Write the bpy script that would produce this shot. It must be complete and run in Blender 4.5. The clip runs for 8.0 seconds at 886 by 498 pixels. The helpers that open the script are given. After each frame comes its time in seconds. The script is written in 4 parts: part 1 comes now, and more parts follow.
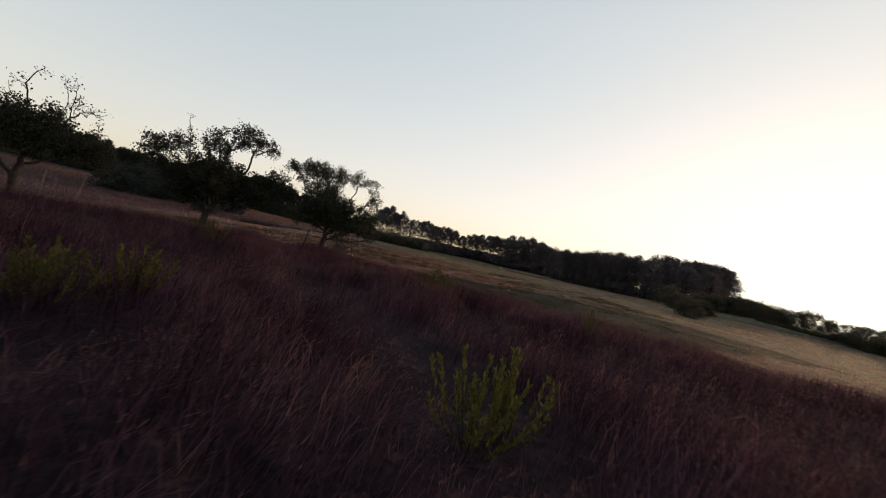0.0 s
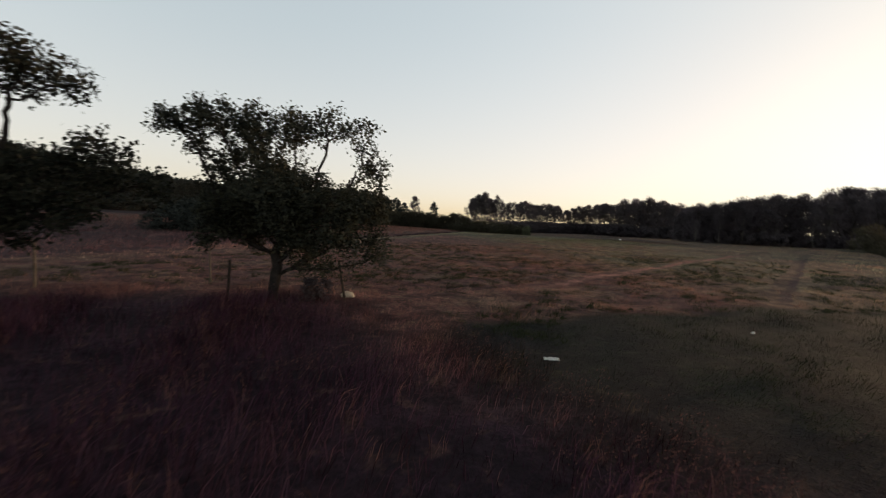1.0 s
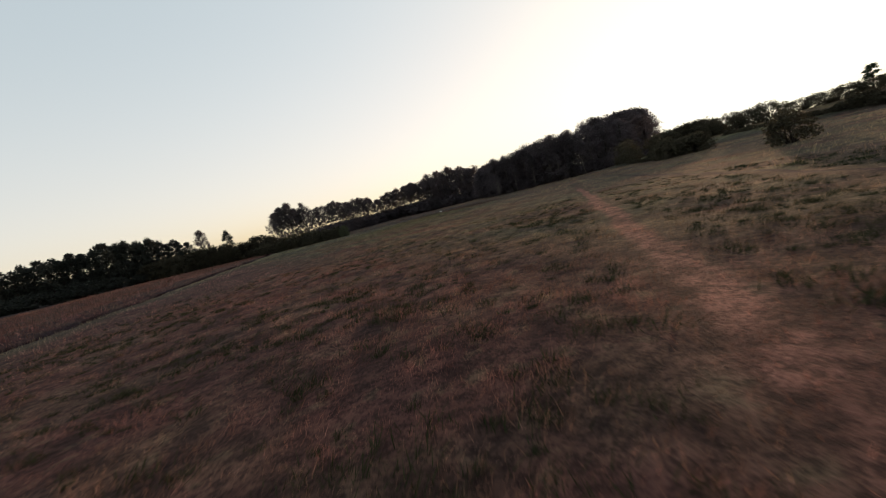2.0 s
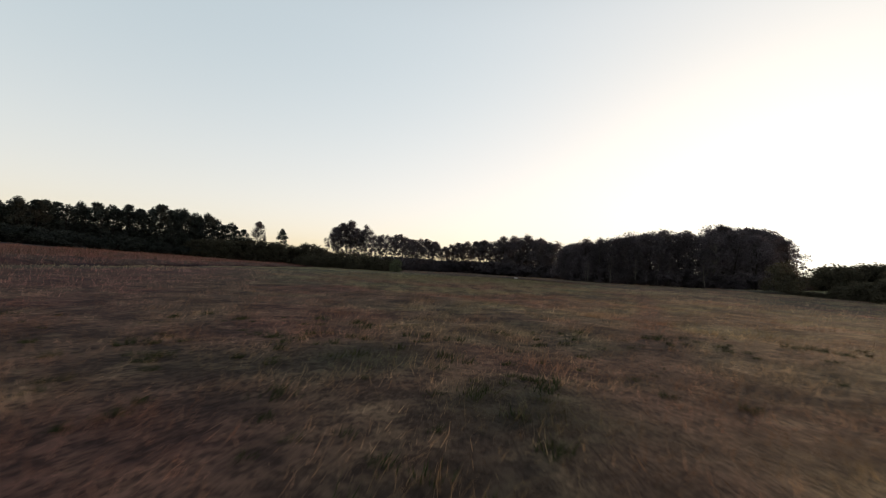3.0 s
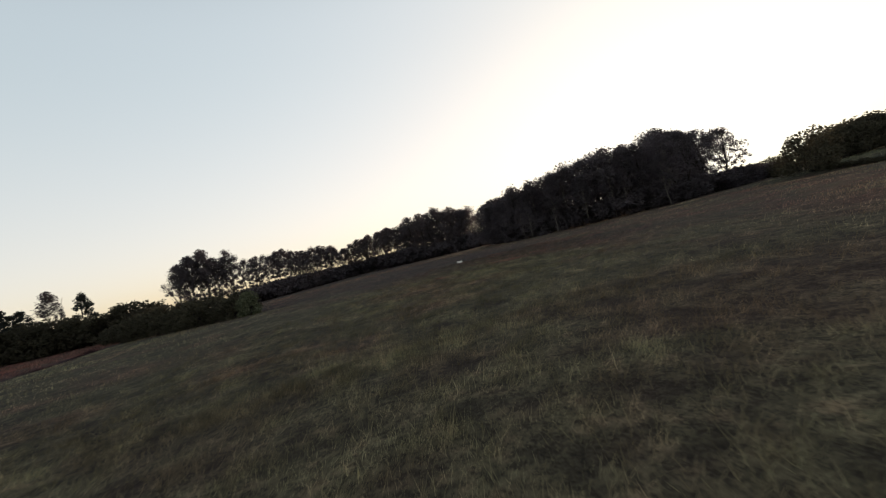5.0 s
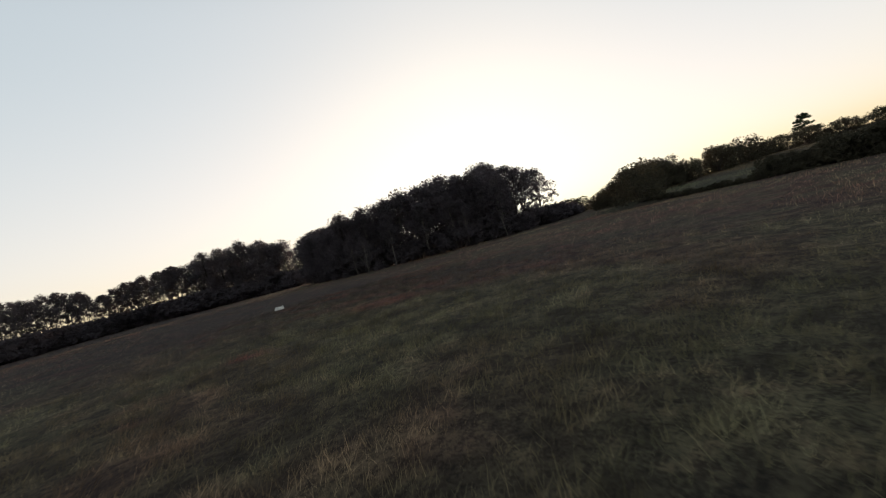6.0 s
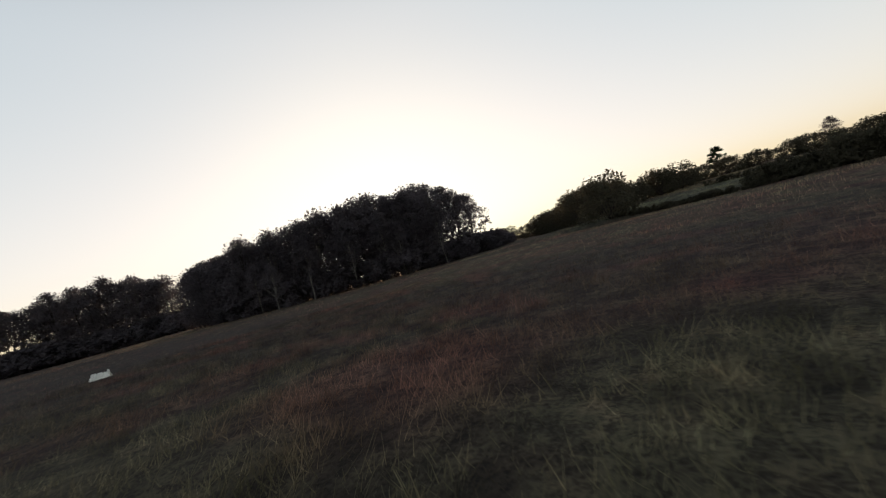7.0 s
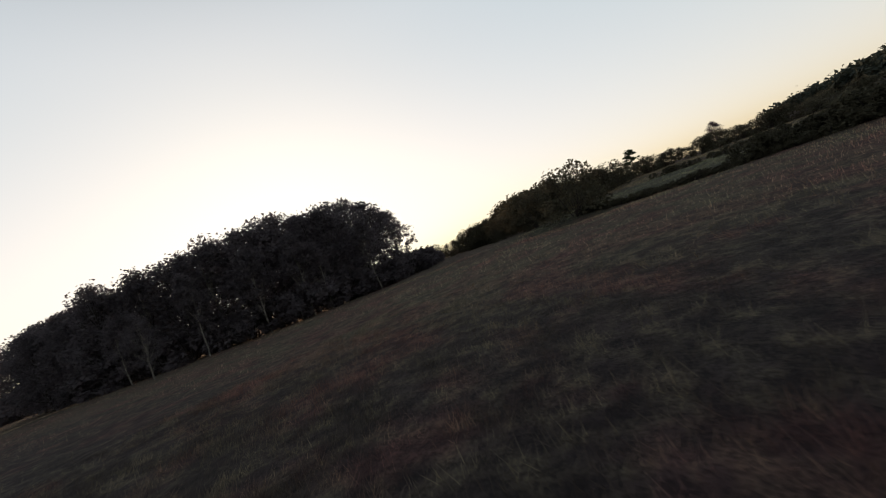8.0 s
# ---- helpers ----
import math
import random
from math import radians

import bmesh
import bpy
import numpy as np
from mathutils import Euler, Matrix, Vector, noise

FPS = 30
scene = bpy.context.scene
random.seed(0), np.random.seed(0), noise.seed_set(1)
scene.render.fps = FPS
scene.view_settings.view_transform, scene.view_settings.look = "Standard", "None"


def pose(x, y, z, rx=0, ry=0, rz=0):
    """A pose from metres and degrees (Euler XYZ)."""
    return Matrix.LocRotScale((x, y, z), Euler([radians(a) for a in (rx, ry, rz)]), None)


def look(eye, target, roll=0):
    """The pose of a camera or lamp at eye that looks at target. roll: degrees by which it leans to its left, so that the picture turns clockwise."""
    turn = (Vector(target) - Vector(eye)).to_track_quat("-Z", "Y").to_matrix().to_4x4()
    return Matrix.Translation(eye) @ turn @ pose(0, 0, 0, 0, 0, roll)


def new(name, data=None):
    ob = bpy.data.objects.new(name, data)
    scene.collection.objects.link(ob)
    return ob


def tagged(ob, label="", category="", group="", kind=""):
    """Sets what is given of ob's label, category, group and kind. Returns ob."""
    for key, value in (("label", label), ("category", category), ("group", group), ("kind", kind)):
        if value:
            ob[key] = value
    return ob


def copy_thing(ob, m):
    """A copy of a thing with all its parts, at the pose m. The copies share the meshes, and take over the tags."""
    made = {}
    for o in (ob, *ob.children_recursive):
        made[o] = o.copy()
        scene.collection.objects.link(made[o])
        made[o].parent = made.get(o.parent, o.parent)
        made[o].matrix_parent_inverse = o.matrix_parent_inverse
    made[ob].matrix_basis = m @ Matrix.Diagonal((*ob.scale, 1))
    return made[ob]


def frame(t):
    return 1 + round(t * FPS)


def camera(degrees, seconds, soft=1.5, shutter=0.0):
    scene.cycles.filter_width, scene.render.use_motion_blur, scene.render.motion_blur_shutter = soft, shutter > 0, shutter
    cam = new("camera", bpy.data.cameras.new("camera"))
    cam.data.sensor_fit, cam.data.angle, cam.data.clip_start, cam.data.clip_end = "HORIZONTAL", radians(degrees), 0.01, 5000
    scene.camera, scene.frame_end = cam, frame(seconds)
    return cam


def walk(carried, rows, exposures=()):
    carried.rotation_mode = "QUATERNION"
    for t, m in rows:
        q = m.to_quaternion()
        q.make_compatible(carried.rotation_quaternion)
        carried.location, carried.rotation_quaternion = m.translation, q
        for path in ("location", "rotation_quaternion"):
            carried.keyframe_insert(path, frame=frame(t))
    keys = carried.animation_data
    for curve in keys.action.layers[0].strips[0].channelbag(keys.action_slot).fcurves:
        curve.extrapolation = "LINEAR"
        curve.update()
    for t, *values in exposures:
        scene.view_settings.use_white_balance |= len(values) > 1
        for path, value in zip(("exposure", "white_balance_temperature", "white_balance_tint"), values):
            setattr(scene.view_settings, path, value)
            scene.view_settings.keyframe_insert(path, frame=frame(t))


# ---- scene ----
cam = camera(94.4, 8.0, soft=1.1, shutter=0.07)
PATH = [
    (0, (1.259, -3.542, 1.314), (1.146, -1.546, 1.327), 12.1),
    (0.2, (1.42, -1.167, 1.295), (1.109, 0.809, 1.282), 16.4),
    (0.5, (1.357, 2.726, 1.208), (0.726, 4.623, 1.15), 17.1),
    (0.8, (0.881, 6.621, 1.634), (0.058, 8.443, 1.605), 12.4),
    (1, (0.418, 9.164, 1.881), (-0.172, 11.071, 1.769), 2.3),
    (1.2, (-0.46, 12.036, 2.024), (-0.782, 13.995, 1.779), -5.8),
    (1.4, (-1.208, 14.552, 1.812), (-1.329, 16.529, 1.534), -10.9),
    (1.5, (-1.325, 15.853, 1.783), (-1.355, 17.832, 1.496), -12.1),
    (1.7, (-1.286, 18.817, 1.832), (-1.173, 20.795, 1.555), -13.7),
    (2.25, (-1.242, 29.47, 1.676), (-0.955, 31.445, 1.554), -14.1),
    (2.8, (-1.024, 41.296, 1.174), (-0.935, 43.293, 1.244), -3.3),
    (3, (-0.833, 45.302, 0.932), (-0.862, 47.299, 1.036), 2.9),
    (3.5, (-0.131, 54.228, 0.79), (-0.197, 56.215, 1.014), 5.3),
    (4, (0.73, 63.251, 0.905), (0.65, 65.225, 1.215), 5.6),
    (4.2, (0.777, 66.89, 1.016), (0.729, 68.869, 1.298), 3.9),
    (4.75, (0.906, 77.287, 1.695), (1.112, 79.275, 1.785), -8.3),
    (5.3, (1.631, 87.431, 2.087), (2.316, 89.309, 2.014), -17.8),
    (5.5, (2.195, 90.846, 1.959), (3.065, 92.645, 1.877), -17.7),
    (5.7, (3.019, 93.895, 1.877), (4.07, 95.595, 1.799), -16.8),
    (6, (4.552, 98.056, 1.809), (5.78, 99.635, 1.776), -14.8),
    (6.5, (7.143, 104.878, 1.721), (8.547, 106.302, 1.732), -13.8),
    (7, (10.008, 110.547, 1.084), (11.56, 111.808, 1.116), -15.2),
    (7.2, (11.188, 112.543, 0.928), (12.804, 113.721, 0.964), -15.7),
    (7.5, (13.093, 115.447, 0.856), (14.778, 116.522, 0.912), -17.2),
    (8, (17.029, 120.856, 1.427), (18.827, 121.731, 1.446), -20.5),
]
walk(cam, [(t, look(eye, target, roll)) for t, eye, target, roll in PATH], exposures=[(0.0, 2.08, 6550, 12), (2.6, 2.14, 6550, 12), (3.8, 2.2, 6550, 12), (5.3, 2.12, 6500, 12), (6.5, 2.02, 6420, 12), (8.0, 2.04, 6420, 12)])

# ---- sky, sun and exposure ----
SUN_AZIMUTH, SUN_HEIGHT = radians(43.7), radians(3.6)
GLARE = (2.12, 2.06, 1.92)
world = bpy.data.worlds.new("dusk")
scene.world = world
world.use_nodes = True
sky = world.node_tree.nodes.new("ShaderNodeTexSky")
sky.sky_type, sky.sun_disc = "NISHITA", False
sky.sun_elevation, sky.sun_rotation = SUN_HEIGHT, SUN_AZIMUTH
sky.air_density, sky.dust_density, sky.ozone_density = 1.0, 2.0, 1.5
backing = world.node_tree.nodes["Background"]
backing.inputs["Strength"].default_value = 0.158
# evening haze: the lower sky paler and brighter than clear air would give, the zenith deep
tree = world.node_tree
haze, pale = tree.nodes.new("ShaderNodeGamma"), tree.nodes.new("ShaderNodeHueSaturation")
haze.inputs["Gamma"].default_value, pale.inputs["Saturation"].default_value = 0.38, 0.88
rise, split, thin = tree.nodes.new("ShaderNodeTexCoord"), tree.nodes.new("ShaderNodeSeparateXYZ"), tree.nodes.new("ShaderNodeMapRange")
thin.interpolation_type = "SMOOTHSTEP"
for socket, value in (("From Min", 0.5), ("From Max", 1.0), ("To Min", 1.0), ("To Max", 0.2)):
    thin.inputs[socket].default_value = value
veil = tree.nodes.new("ShaderNodeVectorMath")
veil.operation = "SCALE"
tree.links.new(sky.outputs["Color"], haze.inputs["Color"])
tree.links.new(haze.outputs[0], pale.inputs["Color"])
tree.links.new(rise.outputs["Generated"], split.inputs[0])
tree.links.new(split.outputs["Z"], thin.inputs["Value"])
tree.links.new(pale.outputs[0], veil.inputs[0])
tree.links.new(thin.outputs["Result"], veil.inputs["Scale"])
# warm dust low over the horizon, cooler air above
dust, warm = tree.nodes.new("ShaderNodeMapRange"), tree.nodes.new("ShaderNodeMix")
dust.interpolation_type, warm.data_type, warm.blend_type = "SMOOTHSTEP", "RGBA", "MIX"
dust.inputs["From Min"].default_value, dust.inputs["From Max"].default_value = 0.0, 0.5
warm.inputs[6].default_value, warm.inputs[7].default_value = (1.2, 1.11, 1.06, 1), (0.99, 1.02, 1.0, 1)
tinted = tree.nodes.new("ShaderNodeVectorMath")
tinted.operation = "MULTIPLY"
tree.links.new(split.outputs["Z"], dust.inputs["Value"])
tree.links.new(dust.outputs["Result"], warm.inputs[0])
tree.links.new(veil.outputs[0], tinted.inputs[0])
tree.links.new(warm.outputs[2], tinted.inputs[1])
# the glare round the sun levels off towards white
channels, joined = tree.nodes.new("ShaderNodeSeparateColor"), tree.nodes.new("ShaderNodeCombineColor")
tree.links.new(tinted.outputs[0], channels.inputs[0])
for k in range(3):
    last = channels.outputs[k]
    for op, value in (("DIVIDE", GLARE[k]), ("POWER", 3.0), ("ADD", 1.0), ("POWER", 1 / 3)):
        step = tree.nodes.new("ShaderNodeMath")
        step.operation, step.inputs[1].default_value = op, value
        tree.links.new(last, step.inputs[0])
        last = step.outputs[0]
    level = tree.nodes.new("ShaderNodeMath")
    level.operation = "DIVIDE"
    tree.links.new(channels.outputs[k], level.inputs[0])
    tree.links.new(last, level.inputs[1])
    tree.links.new(level.outputs[0], joined.inputs[k])
tree.links.new(joined.outputs[0], backing.inputs["Color"])

sun_data = bpy.data.lights.new("sun", "SUN")
sun_data.energy, sun_data.angle, sun_data.color = 0.6, radians(1.5), (1.0, 0.62, 0.34)
sun = new("sun", sun_data)
sun_way = Vector((math.sin(SUN_AZIMUTH) * math.cos(SUN_HEIGHT), math.cos(SUN_AZIMUTH) * math.cos(SUN_HEIGHT), math.sin(SUN_HEIGHT)))
sun.matrix_world = look(sun_way * 900, (0, 0, 0))


# ---- materials ----
def material(name, roughness=0.85, specular=0.2):
    m = bpy.data.materials.new(name)
    m.use_nodes = True
    shader = m.node_tree.nodes["Principled BSDF"]
    shader.inputs["Roughness"].default_value = roughness
    shader.inputs["Specular IOR Level"].default_value = specular
    return m, m.node_tree, shader


def math_node(tree, op, a, b=0.0, c=0.0, clamp=False):
    n = tree.nodes.new("ShaderNodeMath")
    n.operation, n.use_clamp = op, clamp
    for socket, value in zip(n.inputs, (a, b, c)):
        if isinstance(value, (int, float)):
            socket.default_value = value
        else:
            tree.links.new(value, socket)
    return n.outputs[0]


def ramp(tree, value, low, high):
    """0 below low, 1 above high, smooth between."""
    n = tree.nodes.new("ShaderNodeMapRange")
    n.interpolation_type = "SMOOTHSTEP"
    tree.links.new(value, n.inputs["Value"])
    n.inputs["From Min"].default_value, n.inputs["From Max"].default_value = low, high
    return n.outputs["Result"]


def blend(tree, factor, a, b, kind="MIX"):
    n = tree.nodes.new("ShaderNodeMix")
    n.data_type, n.blend_type = "RGBA", kind
    for socket, value in ((n.inputs[0], factor), (n.inputs[6], a), (n.inputs[7], b)):
        if isinstance(value, (int, float)):
            socket.default_value = value
        elif isinstance(value, tuple):
            socket.default_value = (*value, 1.0)
        else:
            tree.links.new(value, socket)
    return n.outputs[2]


def noise_node(tree, scale, detail=4.0, rough=0.55, vector=None):
    n = tree.nodes.new("ShaderNodeTexNoise")
    n.inputs["Scale"].default_value, n.inputs["Detail"].default_value, n.inputs["Roughness"].default_value = scale, detail, rough
    if vector is not None:
        tree.links.new(vector, n.inputs["Vector"])
    return n.outputs["Fac"]


def meadow_tint():
    """The colour of the meadow's plants by place: rust-red dry grass, a mown green patch, straw, olive field, worn tracks."""
    g = bpy.data.node_groups.new("meadow_tint", "ShaderNodeTree")
    g.interface.new_socket("Color", in_out="OUTPUT", socket_type="NodeSocketColor")
    out = g.nodes.new("NodeGroupOutput")
    coord = g.nodes.new("ShaderNodeTexCoord").outputs["Object"]
    split = g.nodes.new("ShaderNodeSeparateXYZ")
    g.links.new(coord, split.inputs[0])
    x, y = split.outputs["X"], split.outputs["Y"]
    flat = g.nodes.new("ShaderNodeCombineXYZ")
    g.links.new(x, flat.inputs[0])
    g.links.new(y, flat.inputs[1])
    v = flat.outputs[0]
    big, mid, fine = noise_node(g, 0.045, 3, 0.5, v), noise_node(g, 0.35, 4, 0.6, v), noise_node(g, 2.2, 4, 0.6, v)
    slow = noise_node(g, 0.13, 3, 0.6, v)
    wob = math_node(g, "ADD", math_node(g, "MULTIPLY", math_node(g, "SUBTRACT", mid, 0.5), 6.0), math_node(g, "MULTIPLY", math_node(g, "SUBTRACT", slow, 0.5), 16.0))
    # olive field with brown and straw patches
    clump = noise_node(g, 0.95, 3, 0.65, v)
    field = blend(g, math_node(g, "MULTIPLY", ramp(g, mid, 0.42, 0.62), 0.7), OLIVE, BROWN)
    field = blend(g, math_node(g, "MULTIPLY", ramp(g, slow, 0.46, 0.6), 0.45), field, RUSSET)
    field = blend(g, math_node(g, "MULTIPLY", ramp(g, clump, 0.52, 0.66), 0.14), field, GREEN)
    field = blend(g, math_node(g, "MULTIPLY", ramp(g, fine, 0.52, 0.68), 0.5), field, STRAW)
    field = blend(g, math_node(g, "MULTIPLY", ramp(g, big, 0.54, 0.68), 0.2), field, GREEN)
    # greener and darker past the middle of the field, fading out towards the right
    deep = math_node(g, "MULTIPLY", ramp(g, math_node(g, "ADD", y, wob), 80.0, 96.0), ramp(g, mid, 0.36, 0.56))
    deep = math_node(g, "MULTIPLY", deep, math_node(g, "SUBTRACT", 1.0, ramp(g, math_node(g, "ADD", x, wob), 13.0, 24.0)))
    field = blend(g, math_node(g, "MULTIPLY", deep, 0.6), field, GREEN)
    # darker purple-brown where the field runs towards the hedge
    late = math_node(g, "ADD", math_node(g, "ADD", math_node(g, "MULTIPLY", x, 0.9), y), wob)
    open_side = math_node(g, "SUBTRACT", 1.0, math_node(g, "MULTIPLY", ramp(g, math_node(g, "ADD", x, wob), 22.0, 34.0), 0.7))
    field = blend(g, math_node(g, "MULTIPLY", math_node(g, "MULTIPLY", ramp(g, late, 112.0, 138.0), 0.88), open_side), field, blend(g, math_node(g, "MULTIPLY", ramp(g, fine, 0.4, 0.65), 0.35), DARK_UMBER, OLIVE))
    field = blend(g, math_node(g, "MULTIPLY", math_node(g, "MULTIPLY", ramp(g, late, 112.0, 138.0), ramp(g, mid, 0.48, 0.64)), 0.4), field, RUSSET)
    # russet short grass between the tall grass and the open field
    russet_zone = math_node(g, "SUBTRACT", 1.0, ramp(g, math_node(g, "ADD", math_node(g, "ADD", y, math_node(g, "MULTIPLY", x, 2.2)), math_node(g, "MULTIPLY", wob, 2.0)), 30.0, 48.0))
    russet = blend(g, math_node(g, "MULTIPLY", ramp(g, mid, 0.46, 0.66), 0.45), RUSSET, STRAW)
    russet = blend(g, math_node(g, "MULTIPLY", ramp(g, fine, 0.54, 0.68), 0.45), russet, OLIVE)
    colour = blend(g, math_node(g, "MULTIPLY", russet_zone, 0.85), field, russet)
    # mown green patch
    gx, gy = math_node(g, "SUBTRACT", x, 8.7), math_node(g, "SUBTRACT", y, 16.8)
    a = math_node(g, "DIVIDE", math_node(g, "ADD", math_node(g, "MULTIPLY", gx, 0.87), math_node(g, "MULTIPLY", gy, 0.49)), 10.0)
    b = math_node(g, "DIVIDE", math_node(g, "SUBTRACT", math_node(g, "MULTIPLY", gy, 0.87), math_node(g, "MULTIPLY", gx, 0.49)), 6.0)
    r = math_node(g, "ADD", math_node(g, "ADD", math_node(g, "POWER", math_node(g, "ABSOLUTE", a), 4.0), math_node(g, "POWER", math_node(g, "ABSOLUTE", b), 4.0)), math_node(g, "MULTIPLY", wob, 0.16))
    green = math_node(g, "SUBTRACT", 1.0, ramp(g, r, 0.75, 1.25))
    colour = blend(g, green, colour, blend(g, ramp(g, fine, 0.48, 0.74), MOWN, (0.028, 0.036, 0.019)))
    # worn wheel tracks
    line = math_node(g, "SUBTRACT", math_node(g, "MULTIPLY", x, 0.91), math_node(g, "MULTIPLY", y, 0.42))
    for off, wide, shade in ((-9.9, 0.42, EARTH), (-4.0, 0.22, DRY), (-4.4, 0.36, BROWN), (-19.5, 0.6, BROWN)):
        d = math_node(g, "ABSOLUTE", math_node(g, "ADD", math_node(g, "SUBTRACT", line, off), math_node(g, "MULTIPLY", wob, 0.06)))
        worn = math_node(g, "SUBTRACT", 1.0, ramp(g, d, 0.12, wide))
        worn = math_node(g, "MULTIPLY", worn, math_node(g, "MULTIPLY", math_node(g, "MULTIPLY", ramp(g, y, 22.0, 25.0), math_node(g, "SUBTRACT", 1.0, ramp(g, y, 55.0, 85.0))), ramp(g, fine, 0.25, 0.45)))
        colour = blend(g, math_node(g, "MULTIPLY", worn, 0.9), colour, shade)
    # bare reddish earth spots, lush dark spots and rusty spots in the field
    for ex, ey, er, shade in ((4.2, 107.8, 0.9, RUSSET), (6.9, 111.2, 0.7, RUSSET), (-0.2, 48.0, 1.09, CLOVER), (-1.4, 49.3, 1.0, CLOVER), (0.9, 49.0, 0.8, CLOVER), (-3.2, 51.0, 1.6, RUSSET),
                              (-2.4, 47.2, 1.2, RUSSET), (-1.6, 69.8, 1.5, RUSSET), (13.6, 114.2, 1.6, RUSSET), (-2.5, 57.5, 2.8, BROWN), (-6.0, 60.5, 2.6, RUSSET), (1.0, 59.5, 1.6, RUSSET), (16.0, 111.0, 1.0, RUSSET)):
        dx, dy = math_node(g, "SUBTRACT", x, ex), math_node(g, "SUBTRACT", y, ey)
        d = math_node(g, "SQRT", math_node(g, "ADD", math_node(g, "MULTIPLY", dx, dx), math_node(g, "MULTIPLY", dy, dy)))
        spot_of = math_node(g, "SUBTRACT", 1.0, ramp(g, math_node(g, "ADD", d, math_node(g, "MULTIPLY", wob, 0.3)), er * 0.4, er * 1.3))
        colour = blend(g, math_node(g, "MULTIPLY", spot_of, 0.9 if er < 1.1 else 0.55), colour, shade)
    # shaded litter under the woods and on the hills
    far = math_node(g, "MAXIMUM", math_node(g, "SUBTRACT", 1.0, ramp(g, x, -95.0, -78.0)), ramp(g, x, 150.0, 175.0))
    colour = blend(g, far, colour, DARK_UMBER)
    # green pasture and pale stubble on the terraces beyond the hedge
    up = math_node(g, "ADD", math_node(g, "MULTIPLY", math_node(g, "SUBTRACT", x, 60.0), 0.949), math_node(g, "MULTIPLY", math_node(g, "SUBTRACT", y, 127.0), 0.316))
    for start, end, shade in ((3.0, 22.0, PASTURE), (22.5, 60.0, STUBBLE)):
        terrace = math_node(g, "MULTIPLY", ramp(g, up, start, start + 0.8), math_node(g, "SUBTRACT", 1.0, ramp(g, up, end - 0.8, end)))
        terrace = math_node(g, "MULTIPLY", terrace, math_node(g, "SUBTRACT", 1.0, ramp(g, y, 128.0, 140.0)))
        colour = blend(g, math_node(g, "MULTIPLY", terrace, 0.85), colour, shade)
    # rust-red tall grass: the near corner and the bank beyond the field's left edge
    bend = math_node(g, "SUBTRACT", math_node(g, "MULTIPLY", math_node(g, "MAXIMUM", x, -6.0), 0.65), math_node(g, "MULTIPLY", math_node(g, "MINIMUM", math_node(g, "ADD", x, 6.0), 0.0), 0.75))
    near = math_node(g, "ADD", math_node(g, "ADD", y, bend), math_node(g, "MULTIPLY", wob, 0.35))
    red = math_node(g, "SUBTRACT", 1.0, ramp(g, near, 12.8, 16.2))
    edge = math_node(g, "ADD", math_node(g, "ADD", x, math_node(g, "MULTIPLY", y, 0.13)), math_node(g, "MULTIPLY", wob, 0.18))
    bank = math_node(g, "SUBTRACT", 1.0, ramp(g, edge, -17.9, -16.5))
    bank = math_node(g, "MULTIPLY", bank, ramp(g, x, -95.0, -78.0))
    rust = blend(g, ramp(g, mid, 0.38, 0.62), RUST, DRY)
    rust = blend(g, ramp(g, fine, 0.55, 0.7), rust, HAY)
    # a greener strip before the ditch, a dark band along it
    strip = math_node(g, "MULTIPLY", ramp(g, edge, -17.6, -16.6), math_node(g, "SUBTRACT", 1.0, ramp(g, edge, -14.5, -11.5)))
    begun = ramp(g, y, 32.0, 48.0)
    colour = blend(g, math_node(g, "MULTIPLY", math_node(g, "MULTIPLY", strip, begun), 0.75), colour, OLIVE)
    above = blend(g, ramp(g, mid, 0.35, 0.6), RUSSET, BROWN)
    above = blend(g, math_node(g, "MULTIPLY", math_node(g, "SUBTRACT", 1.0, ramp(g, y, 30.0, 60.0)), 0.6), above, DRY)
    colour = blend(g, bank, colour, above)
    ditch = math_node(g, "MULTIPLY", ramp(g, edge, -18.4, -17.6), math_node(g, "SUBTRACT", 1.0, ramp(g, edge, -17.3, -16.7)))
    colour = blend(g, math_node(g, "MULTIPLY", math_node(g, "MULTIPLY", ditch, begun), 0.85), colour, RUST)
    colour = blend(g, red, colour, rust)
    # thin and lush growth in clumps
    lush = math_node(g, "MULTIPLY_ADD", ramp(g, math_node(g, "ADD", math_node(g, "MULTIPLY", clump, 0.6), math_node(g, "MULTIPLY", fine, 0.4)), 0.38, 0.62), 0.9, 0.48)
    grown = g.nodes.new("ShaderNodeVectorMath")
    grown.operation = "SCALE"
    g.links.new(colour, grown.inputs[0])
    g.links.new(lush, grown.inputs["Scale"])
    g.links.new(grown.outputs[0], out.inputs[0])
    return g


OLIVE, BROWN, STRAW, GREEN = (0.215, 0.188, 0.11), (0.185, 0.11, 0.08), (0.36, 0.25, 0.155), (0.082, 0.1, 0.05)
RUSSET, MOWN, EARTH, CLOVER = (0.235, 0.095, 0.08), (0.013, 0.02, 0.011), (0.56, 0.25, 0.19), (0.056, 0.064, 0.04)
SHADED_SOIL = (0.022, 0.017, 0.021)
RUST, DRY, DARK_UMBER, HAY = (0.037, 0.017, 0.03), (0.068, 0.033, 0.048), (0.043, 0.033, 0.036), (0.14, 0.074, 0.06)
PASTURE, STUBBLE = (0.125, 0.13, 0.075), (0.15, 0.12, 0.068)
TINT = meadow_tint()


